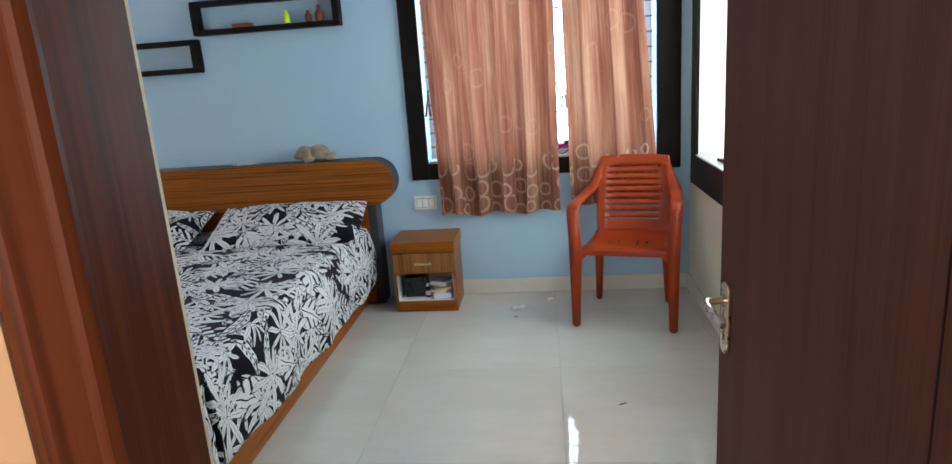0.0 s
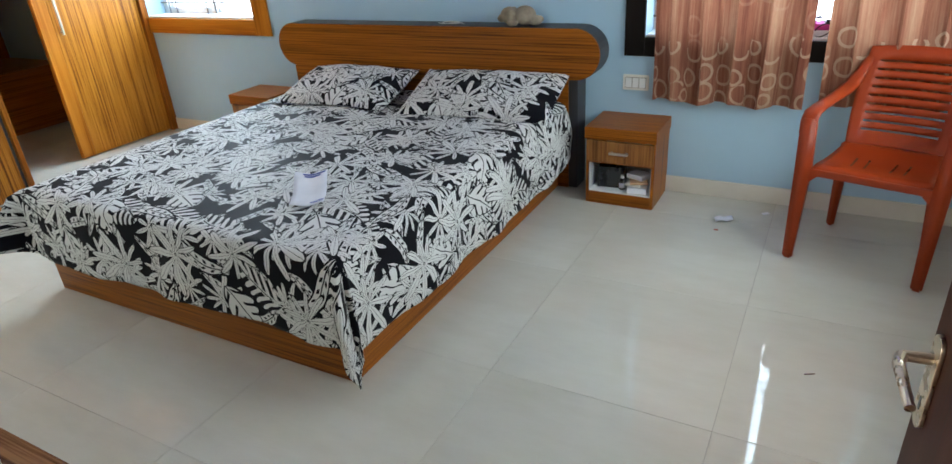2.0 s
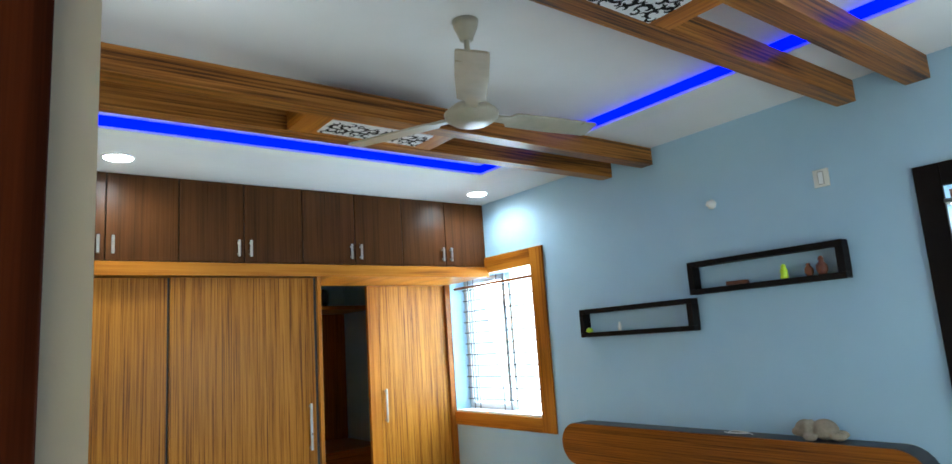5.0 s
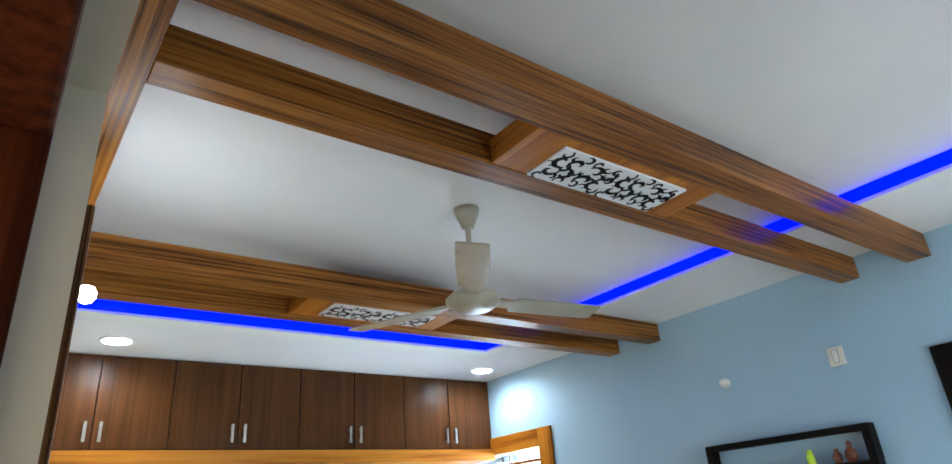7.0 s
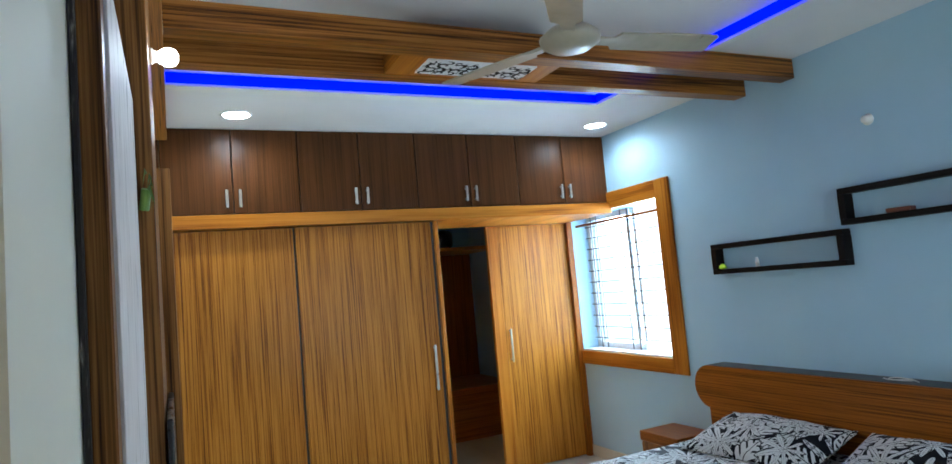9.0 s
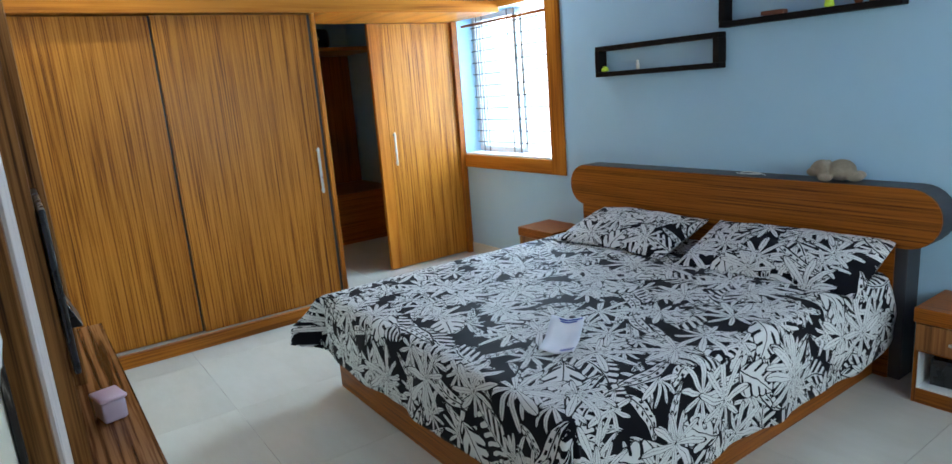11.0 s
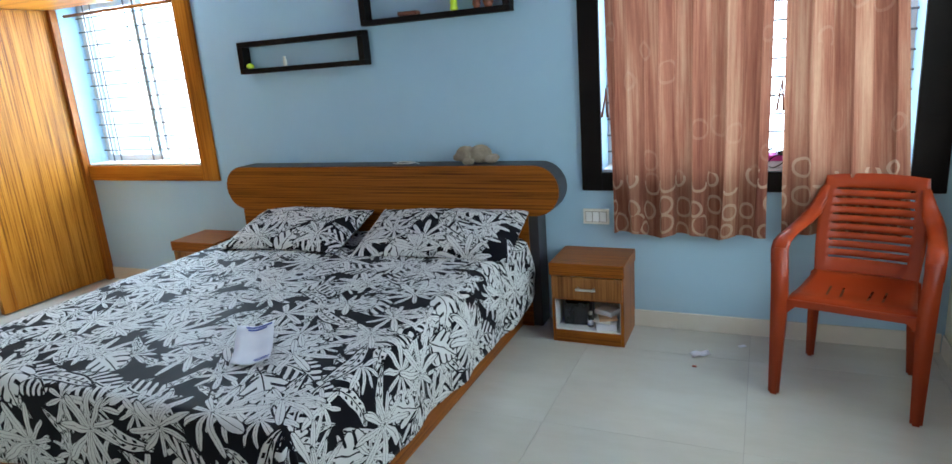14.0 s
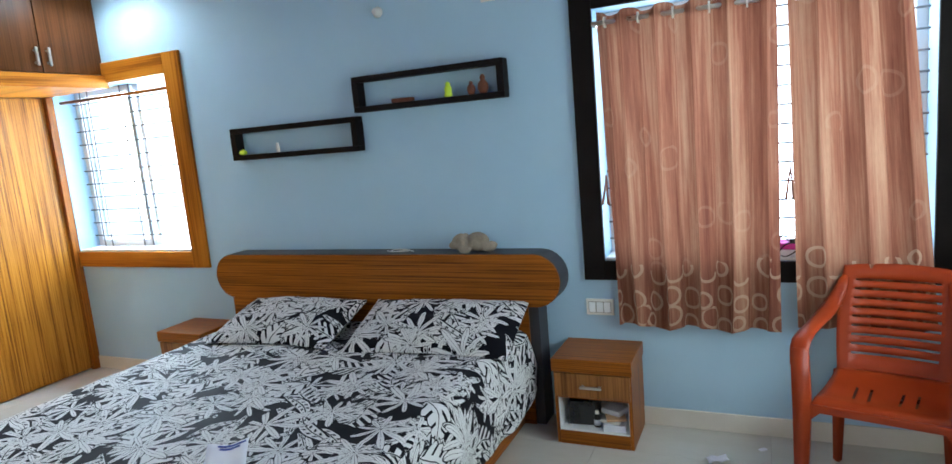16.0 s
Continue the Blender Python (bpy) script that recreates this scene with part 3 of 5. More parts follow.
hinge, free = Vector((0.822, 0.790)), Vector((0.701, 1.742))
way = free - hinge
door = thing("door_1", (hinge.x, hinge.y, 0), "open dark brown laminate door with a metal lever handle", "door", "", math.degrees(math.atan2(way.y, way.x)))
door["kind"] = "structure"
LEAF = way.length
part("leaf", box(B(), 0, LEAF, -0.035, 0.0, 0.008, 2.05, 0.002), door_wood, door)
part("groove", box(B(), 0.238, 0.242, 0.0002, 0.001, 0.01, 2.04), dark_trim, door, "thin dark joint line")
hx = LEAF - 0.045
plate = B()
prism(plate, [(hx + 0.022 * math.cos(a), 0.855 + (0.068 if math.sin(a) > 0 else -0.068) + 0.022 * math.sin(a)) for a in [k * math.tau / 20 for k in range(20)]], "y", 0.0005, 0.008, 0.0015)
handle = part("door_handle", plate, brass, door, "satin metal handle plate")
bm = B()
rod(bm, (hx, 0.008, 0.90), (hx, 0.05, 0.90), 0.010, 0.009)
rod(bm, (hx, 0.05, 0.90), (hx - 0.02, 0.058, 0.897), 0.010, 0.009)
rod(bm, (hx - 0.02, 0.058, 0.897), (hx - 0.115, 0.056, 0.885), 0.0095, 0.008)
part("lever", bm, brass, handle, "curved lever")
part("keyhole", box(B(), hx - 0.004, hx + 0.004, 0.0079, 0.0086, 0.80, 0.825), black_plastic, handle)

# ---- wardrobe wall ----
FRONT = -4.06


def bar_handle(parent, x, y, z0, z1, mat=steel):
    bm = B()
    box(bm, x + 0.022, x + 0.034, y - 0.009, y + 0.009, z0, z1, 0.003)
    for z in (z0 + 0.02, z1 - 0.02):
        box(bm, x, x + 0.024, y - 0.006, y + 0.006, z - 0.006, z + 0.006)
    return part("handle", bm, mat, parent, "brushed steel bar handle")


robe = thing("sliding_wardrobe", (0, 0, 0), "zebra-veneer wardrobe with two closed sliding doors", "wardrobe")
bm = B()
box(bm, -4.70, -4.10, 0.81, 0.83, 0.09, 2.164)
box(bm, -4.70, -4.68, 0.83, 2.70, 0.09, 2.164)
part("body", bm, amber_z, robe)
part("side_panel", box(B(), -4.70, -4.035, 2.715, 2.745, 0.0, 2.164, 0.002), amber_z, robe, "amber veneer end panel")
part("plinth", box(B(), -4.70, -4.02, 0.81, 2.714, 0.0, 0.088, 0.003), amber_y, robe, "amber veneer plinth")
part("track", box(B(), -4.098, -4.055, 0.832, 2.70, 0.088, 0.096), aluminium, robe, "aluminium door track")
d = part("sliding_door", box(B(), -4.128, -4.098, 0.832, 1.76, 0.098, 2.160, 0.002), zebra_z, robe)
part("door_edge", box(B(), -4.097, -4.094, 1.683, 1.694, 0.099, 2.159), dark_edge, robe)
d = part("sliding_door", box(B(), -4.090, FRONT, 1.695, 2.695, 0.098, 2.160, 0.002), zebra_z, robe)
bar_handle(d, FRONT, 2.645, 0.91, 1.24)
part("door_edge", box(B(), -4.088, FRONT - 0.003, 2.696, 2.714, 0.099, 2.159), dark_edge, robe, "dark shadow gap profile")

ledge = thing("ledge", (-4.012, 0.81, 2.166), "long amber veneer ledge above the wardrobe doors", "ledge")
part("fascia", box(B(), -0.018, 0.0, 0.0, N - 0.812, 0.0, 0.091, 0.003), amber_y, ledge)
part("soffit_board", box(B(), -0.715, -0.019, 0.0, N - 0.812, 0.002, 0.026, 0.002), amber_x, ledge)
part("top_board", box(B(), -0.715, -0.019, 0.0, N - 0.812, 0.066, 0.091, 0.002), amber_y, ledge)

PAIR = (N - 0.87) / 4
for k in range(4):
    y = 0.868 + PAIR * k
    loft = thing("loft_cabinet", (-4.045, y, 2.26), "dark walnut loft cabinet with a pair of closed doors", "cabinet", "loft cabinets above the wardrobe")
    part("body", box(B(), -0.66, -0.022, 0.001, PAIR - 0.001, 0.0, 0.580), dark_trim, loft, "dark carcass")
    for a in (0, 1):
        dd = part("cabinet_door", box(B(), -0.02, 0.0, 0.0035 + a * PAIR / 2, PAIR / 2 - 0.0035 + a * PAIR / 2, 0.004, 0.578, 0.002), walnut_z, loft)
        hy = PAIR / 2 + (0.042 if a else -0.042)
        bar_handle(dd, 0.0, hy, 0.045, 0.165)
tagged(part("filler_strip", box(B(), -4.057, -4.045, 0.802, 0.866, 2.26, LOW - 0.002), walnut_z), "narrow walnut filler strip beside the loft cabinets", "filler strip")

# sliding door of the dressing room, half open
sd = thing("door_2", (-4.71, 3.54, 0), "half-open zebra-veneer sliding door to the dressing room", "door")
sd["kind"] = "structure"
part("leaf", box(B(), -0.02, 0.02, 0.035, 0.80, 0.012, 2.163, 0.002), zebra_z, sd)
part("edge_strip", box(B(), -0.022, 0.022, -0.07, 0.034, 0.012, 2.163, 0.002), amber_z, sd, "plain amber edge strip")
bar_handle(sd, 0.02, 0.075, 0.95, 1.24)
bm = B()
box(bm, -4.70, -4.655, 4.30, N - 0.002, 0, 2.164, 0.002)
tagged(part("door_post", bm, cherry_z), "narrow dark wood post beside the window", "door post")
bm = B()
box(bm, -4.80, -4.735, 0.81, 2.745, 0, LOW)
box(bm, -4.80, -4.735, 2.745, N, 2.262, LOW)
setting("wall_partition", bm, cream_paint, "partition between bedroom and dressing room", "wall")

# dressing room seen through the gap
dr = thing("dressing_unit", (-6.5, 3.3, 0), "dark wood dressing unit with a low counter and tall side", "dressing unit")
part("drawer_base", box(B(), -0.45, 0.45, -0.6, 1.0, 0.0, 0.52, 0.004), cherry_y, dr)
part("counter", box(B(), -0.45, 0.48, -0.62, 1.02, 0.52, 0.555, 0.004), cherry_y, dr)
part("tall_side", box(B(), -0.45, 0.1, -0.66, -0.622, 0.0, 2.05, 0.004), cherry_z, dr)
part("back_panel", box(B(), -0.48, -0.45, -0.62, 1.02, 0.555, 2.05), cherry_z, dr)
part("top_board", box(B(), -0.45, 0.42, -0.66, 1.02, 2.052, 2.09, 0.003), amber_y, dr, "amber top board")
part("knob", rod(B(), (0.45, 0.1, 0.36), (0.475, 0.1, 0.36), 0.014), steel, dr)
tw = thing("tall_cupboard", (-6.4, 2.1, 0), "dark wood cupboard in the dressing room", "cupboard")
part("body", box(B(), -0.5, 0.28, -1.2, 0.50, 0.0, 2.1, 0.004), cherry_z, tw)
bar_handle(tw, 0.28, 0.42, 1.2, 1.4)
for name, x, y, r, hgt, mat, lab in (("bottle", -6.1, 3.15, 0.022, 0.14, ivory_plastic, "small white cosmetic bottle on the dressing counter"), ("bottle", -6.12, 3.26, 0.03, 0.1, paper_white, "small pale cosmetic jar on the dressing counter"), ("bottle", -6.13, 3.36, 0.026, 0.17, leaf_green, "small green bottle on the dressing counter")):
    b = thing(name, (x, y, 0.556), lab, "bottle")
    part("bottle_body", lathe(B(), ((r * 0.9, 0), (r, 0.006), (r, hgt * 0.65), (r * 0.45, hgt * 0.78), (r * 0.45, hgt * 0.85)), 14), mat, b, "", True)
    part("cap", rod(B(), (0, 0, hgt * 0.85), (0, 0, hgt), r * 0.55), black_plastic, b)
bag = thing("suitcase", (-6.45, 3.5, 2.091), "black bag on top of the dressing unit", "bag")
part("bag_body", box(B(), -0.2, 0.25, -0.3, 0.3, 0, 0.2, 0.05, 3), black_plastic, bag, "", True)

# ---- ceiling timber ----
beams = thing("ceiling_beams", (0, 0, 0), "paired zebra-veneer ceiling beams joined to a header board", "ceiling beams")
part("header", box(B(), -3.9, 0.75, S + 0.001, 0.920, BEAM, LOW, 0.003), header_wood, beams, "veneer header board along the wall")
for x0, x1 in ((-2.575, -2.475), (-2.21, -2.108), (-0.878, -0.778), (-0.545, -0.432)):
    part("beam", box(B(), x0, x1, 0.921, N - 0.002, BEAM, LOW - 0.001, 0.002), beam_wood, beams)
for x0, x1 in ((-2.475, -2.21), (-0.778, -0.545)):
    part("bridge_board", box(B(), x0 + 0.001, x1 - 0.001, 1.90, 2.76, BEAM + 0.003, LOW - 0.03, 0.002), amber_x, beams, "plain board between the beams")


def scroll(bm, cx, cy, size, turn, z):
    """A flat curling leaf stroke for the lattice."""
    pts = []
    for k in range(15):
        f = k / 14
        a = turn + 4.6 * f
        r = size * (1.0 - 0.72 * f)
        w = size * 0.27 * math.sin(math.pi * (0.12 + 0.8 * f))
        pts.append((Vector((cx + r * math.cos(a), cy + r * math.sin(a))), Vector((math.cos(a), math.sin(a))), w))
    vs = [(bm.verts.new((*(p + n * w), z)), bm.verts.new((*(p - n * w), z))) for p, n, w in pts]
    for (a, b), (c, e) in zip(vs, vs[1:]):
        bm.faces.new((a, b, e, c))


for x0, x1 in ((-2.425, -2.225), (-0.775, -0.578)):
    panel = thing("jali_panel", ((x0 + x1) / 2, 2.335, BEAM), "white lattice panel with flat black scrolling leaf strokes for its cut-outs", "lattice panel", "lattice panels between the beams")
    hw = (x1 - x0) / 2
    part("panel", box(B(), -hw + 0.004, hw - 0.004, -0.295, 0.295, -0.005, 0.003, 0.001), white_paint, panel)
    for k in range(4):
        cy = -0.22 + 0.147 * k
        flip = 1 if k % 2 else -1
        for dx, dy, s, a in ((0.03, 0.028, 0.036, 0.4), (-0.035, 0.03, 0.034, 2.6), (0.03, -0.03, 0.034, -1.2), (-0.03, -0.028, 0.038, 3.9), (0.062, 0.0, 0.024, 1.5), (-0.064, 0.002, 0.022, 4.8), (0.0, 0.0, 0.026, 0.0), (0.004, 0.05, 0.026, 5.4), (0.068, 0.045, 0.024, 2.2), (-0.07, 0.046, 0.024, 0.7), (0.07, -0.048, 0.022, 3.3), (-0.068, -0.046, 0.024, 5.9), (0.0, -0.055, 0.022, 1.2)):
            # flat black strokes on the solid panel stand in for its dark openings
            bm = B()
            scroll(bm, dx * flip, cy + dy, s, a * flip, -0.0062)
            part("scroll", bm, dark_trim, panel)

# ceiling fan
fan = thing("ceiling_fan", (-1.388, 2.252, 0), "aged cream three-blade ceiling fan with tapered canopy", "ceiling fan")
part("canopy", lathe(B(), ((0.055, HIGH - 0.001), (0.05, HIGH - 0.03), (0.03, HIGH - 0.075), (0.028, HIGH - 0.085)), 20), fan_cream, fan, "", True)
part("rod", rod(B(), (0, 0, 2.6), (0, 0, HIGH - 0.08), 0.012), fan_cream, fan)
part("coupling", lathe(B(), ((0.02, 2.545), (0.035, 2.55), (0.03, 2.6), (0.014, 2.62)), 20), fan_cream, fan, "", True)
part("hub", lathe(B(), ((0.03, 2.462), (0.075, 2.468), (0.108, 2.49), (0.112, 2.51), (0.085, 2.535), (0.07, 2.545)), 28), fan_cream, fan, "", True)


def blade_outline():
    return [(0.10, -0.022), (0.165, -0.028), (0.185, -0.058), (0.40, -0.062), (0.588, -0.058), (0.596, -0.050), (0.596, 0.046), (0.588, 0.054), (0.40, 0.058), (0.185, 0.052), (0.165, 0.026), (0.10, 0.022)]


for a in (-36.0, 81.0, 205.0):
    ob = part("blade", prism(B(), blade_outline(), "z", -0.004, 0.004, 0.0012), fan_cream, fan)
    ob.matrix_local = pose(0, 0, 2.50, 0, 0, a) @ pose(0, 0, 0, -9, 0, 0)
    arm = part("blade_arm", box(B(), 0.09, 0.22, -0.02, 0.02, 0.004, 0.010, 0.002), fan_cream, ob)


def downlight(x, y):
    d = thing("downlight", (x, y, LOW), "round lit recessed ceiling downlight", "downlight", "ceiling downlights")
    part("rim", lathe(B(), ((0.095, -0.001), (0.095, -0.006), (0.082, -0.008), (0.08, -0.001)), 28), white_paint, d, "", True)
    part("diffuser", lathe(B(), ((0.078, -0.001), (0.078, -0.0085), (0.06, -0.0095)), 28), lamp_white, d, "glowing white disc")
    lamp = new("downlight_glow", bpy.data.lights.new("downlight_glow", "SPOT"))
    lamp.data.energy, lamp.data.spot_size, lamp.data.spot_blend, lamp.data.shadow_soft_size = 16, radians(172), 0.6, 0.07
    lamp.data.color = (0.97, 0.98, 1.0)
    lamp.matrix_world = look((x, y, LOW - 0.03), (x, y, 0))


for x, y in ((-3.68, 4.026), (-3.684, 1.318)):
    downlight(x, y)

# ---- bed ----
BX0, BX1, BY0, BY1 = -2.795, -0.930, 2.115, 4.20
bed = thing("bed", (0, 0, 0), "double bed with a zebra-veneer plinth base and pill-shaped headboard", "bed")
part("base_front", box(B(), BX0, BX1, BY0, BY0 + 0.03, 0.0, 0.30, 0.003), cherry_x, bed, "zebra veneer base front")
part("base_side", box(B(), BX1 - 0.03, BX1, BY0 + 0.031, BY1, 0.0, 0.30, 0.003), cherry_y, bed)
part("base_side", box(B(), BX0, BX0 + 0.03, BY0 + 0.031, BY1, 0.0, 0.30, 0.003), cherry_y, bed)
part("slat_board", box(B(), BX0 + 0.031, BX1 - 0.031, BY0 + 0.031, BY1, 0.26, 0.298), cherry_y, bed)


def pill(x0, x1, z0, z1, steps=14):
    r, zc = (z1 - z0) / 2, (z0 + z1) / 2
    pts = [(x1 - r + r * math.sin(math.pi * k / steps), zc + r * math.cos(math.pi * k / steps)) for k in range(steps + 1)]
    return pts + [(x0 + r - r * math.sin(math.pi * k / steps), zc - r * math.cos(math.pi * k / steps)) for k in range(steps + 1)]


part("headboard", prism(B(), pill(-3.075, -0.672, 0.675, 0.968), "y", 4.205, N - 0.001), dark_edge, bed, "charcoal pill-shaped headboard body")
part("headboard_face", prism(B(), pill(-3.073, -0.674, 0.677, 0.966), "y", 4.196, 4.205), cherry_x, bed, "striped veneer headboard face")
part("headboard_stem", box(B(), -2.967, -0.81, 4.215, N - 0.001, 0.0, 0.676, 0.003), dark_edge, bed, "charcoal headboard stem")
part("stem_face", box(B(), -2.965, -0.865, 4.207, 4.214, 0.0, 0.675), cherry_x, bed)

TOP = 0.545
tagged(part("mattress", box(B(), BX0 + 0.02, BX1 - 0.02, BY0 + 0.04, BY1 - 0.005, 0.301, TOP - 0.015, 0.04, 3), white_paint, None, "", True), "thick mattress hidden under the printed sheet", "mattress")

CX, HALF = (BX0 + BX1) / 2, (BX1 - BX0) / 2
DROP_SIDE, DROP_FRONT, LONG = 0.415, 0.36, BY1 - BY0 - 0.01


def sheet_place(i, j):
    """Cloth laid over the mattress: i across, j from head to foot; what hangs over turns down."""
    u = (i * 2 - 1) * (HALF + DROP_SIDE)
    v = j * (LONG + DROP_FRONT)
    # the side overhang narrows toward the pillows
    eu, ev = max(0.0, abs(u) - HALF), max(0.0, v - LONG)
    su = 1 if u > 0 else -1
    fade = min(1.0, 0.85 + 0.8 * v / LONG) if su > 0 else 1.0
    eu *= fade
    x, y = max(-HALF, min(HALF, u)), min(v, LONG)
    h = math.hypot(eu, ev)
    if su < 0 and h > 0:
        h *= 1 - 0.34 * (2 * eu * ev / (h * h))
    wob = noise.noise(Vector((u * 2.1, v * 2.1, 0.3)))
    wr = noise.noise(Vector((u * 6.0, v * 3.0, 5.0))) * 0.006 + noise.noise(Vector((u * 14, v * 9, 2.0))) * 0.0025
    z = TOP + wr + 0.006 * wob
    if h > 0:
        ax, ay = eu / h, ev / h
        r = 0.035
        bend = min(h, r * 1.57)
        out = r * math.sin(bend / r)
        down = r * (1 - math.cos(bend / r)) + max(0.0, h - r * 1.57)
        corner = 2 * ax * ay
        fold = math.sin(9 * (v if eu > ev else u) + 3 * wob) * 0.02 + math.sin(23 * (v if eu > ev else u) + 5 * wob) * 0.007
        flare = (0.006 + (0.02 if ev > eu else 0.0) + (0.015 if su < 0 else 0.05) * corner + fold * 0.7 + (0.05 * (1 - v / LONG) if v < LONG else 0.0)) * min(1.0, h / 0.22)
        if corner > 0.15:
            flare += 0.035 * math.sin(8 * math.atan2(ev, eu)) * corner * min(1.0, h / 0.2)
        out += flare
        x += su * ax * out
        y += ay * out
        z = max(0.012, TOP - down + wr)
    return (CX + x, BY1 - 0.005 - y, z)


bm = grid(B(), 150, 150, sheet_place, lambda i, j: ((i * 2 - 1) * (HALF + DROP_SIDE), -j * (LONG + DROP_FRONT)))
sheet = tagged(part("bed_sheet", bm, leaf_cloth), "black cotton bed sheet printed with white tropical leaves", "bed sheet")
sheet.modifiers.new("thickness", "SOLIDIFY").thickness = 0.003


def pillow(x, y, z, w, d, h, turn, tilt, shift):
    def place(i, j, side):
        a, b = i * 2 - 1, j * 2 - 1
        ex, ey = (1 - abs(a) ** 2.3) ** 0.62, (1 - abs(b) ** 2.3) ** 0.62
        puff = ex * ey
        pin = 1 - 0.11 * (1 - abs(a) ** 2) * abs(b) ** 2
        wrk = noise.noise(Vector((a * 2.5 + shift, b * 2.5, side))) * 0.018 + noise.noise(Vector((a * 7 + shift, b * 5, side))) * 0.006
        return (a * w / 2, b * d / 2 * pin, (h / 2) * puff * side + wrk * puff + 0.012 * side * (1 - puff) * 0.2)
    p = thing("pillow", (x, y, z), "plump pillow in the same black and white leaf print", "pillow", "pillows on the bed")
    p.matrix_world = pose(x, y, z, tilt, 0, turn)
    bm = B()
    for side in (1, -1):
        grid(bm, 40, 30, lambda i, j: place(i, j, side), lambda i, j: (i * w + shift, j * d + shift * 0.7 + (0 if side > 0 else 3)))
    bmesh.ops.remove_doubles(bm, verts=bm.verts, dist=0.004)
    bmesh.ops.recalc_face_normals(bm, faces=bm.faces)
    part("pillow_cover", bm, leaf_cloth, p, "", True)


pillow(-2.28, 3.93, TOP + 0.075, 0.82, 0.52, 0.185, 3, 15, 4.0)
pillow(-1.30, 3.95, TOP + 0.080, 0.92, 0.50, 0.175, 4, 19, 9.4)

# ---- nightstands ----
def nightstand(x, label):
    ns = thing("nightstand", (x, 4.035, 0), label, "nightstand", "nightstands beside the bed")
    w, dep = 0.395, N - 0.001 - 4.035
    t = 0.018
    part("side_panel", box(B(), 0, t, 0.004, dep, 0.0, 0.392, 0.001), cherry_z, ns)
    part("side_panel", box(B(), w - t, w, 0.004, dep, 0.0, 0.392, 0.001), cherry_z, ns)
    part("tabletop", box(B(), -0.006, w + 0.006, -0.012, dep, 0.393, 0.463, 0.003), cherry_x, ns)
    part("plinth", box(B(), t, w - t, 0.002, dep, 0.0, 0.072, 0.001), cherry_x, ns)
    part("shelf_floor", box(B(), t, w - t, 0.006, dep, 0.0725, 0.080), white_paint, ns, "white laminate shelf")
    part("back_panel", box(B(), t, w - t, dep - 0.012, dep - 0.002, 0.080, 0.25), white_paint, ns)
    part("inner_side", box(B(), t, t + 0.003, 0.006, dep - 0.013, 0.081, 0.25), white_paint, ns)
    part("inner_side", box(B(), w - t - 0.003, w - t, 0.006, dep - 0.013, 0.081, 0.25), white_paint, ns)
    part("drawer_floor", box(B(), t, w - t, 0.006, dep, 0.25, 0.262), cherry_x, ns)
    dr = part("drawer", box(B(), 0.006, w - 0.006, -0.008, 0.003, 0.262, 0.388, 0.002), wood_drawer, ns, "striped veneer drawer front")
    bm = B()
    box(bm, w / 2 - 0.055, w / 2 + 0.055, -0.036, -0.024, 0.318, 0.332, 0.004, 2)
    for s in (-0.042, 0.042):
        box(bm, w / 2 + s - 0.006, w / 2 + s + 0.006, -0.026, -0.006, 0.320, 0.330)
    part("handle", bm, steel, dr, "small steel handle")
    return ns


wood_drawer = wood("drawer_veneer", "z", (0.05, 0.018, 0.006), (0.20, 0.075, 0.02), (0.32, 0.14, 0.04), fine=0.7, rough=0.3)
nightstand(-0.692, "open-shelf wooden nightstand with one drawer and clutter inside")
nightstand(-3.52, "open-shelf wooden nightstand with one drawer on the window side")

# ---- floating shelves ----
def wall_shelf(x0, x1, z0, z1):
    cx = (x0 + x1) / 2
    sh = thing("wall_shelf", (cx, N, z0), "black-brown rectangular box shelf fixed to the blue wall", "wall shelf", "box shelves over the bed")
    h, hw, t, dep = z1 - z0, (x1 - x0) / 2, 0.033, 0.075
    part("board", box(B(), -hw, hw, -dep, -0.001, 0, t, 0.004, 2), dark_trim, sh)
    part("board", box(B(), -hw, hw, -dep, -0.001, h - t, h, 0.004, 2), dark_trim, sh)
    for s in (-1, 1):
        part("end_board", box(B(), s * (hw - 0.02) - 0.02, s * (hw - 0.02) + 0.02, -dep + 0.001, -0.001, t, h - t), dark_trim, sh)


wall_shelf(-2.869, -1.886, 1.577, 1.782)
wall_shelf(-1.888, -0.934, 1.800, 2.005)

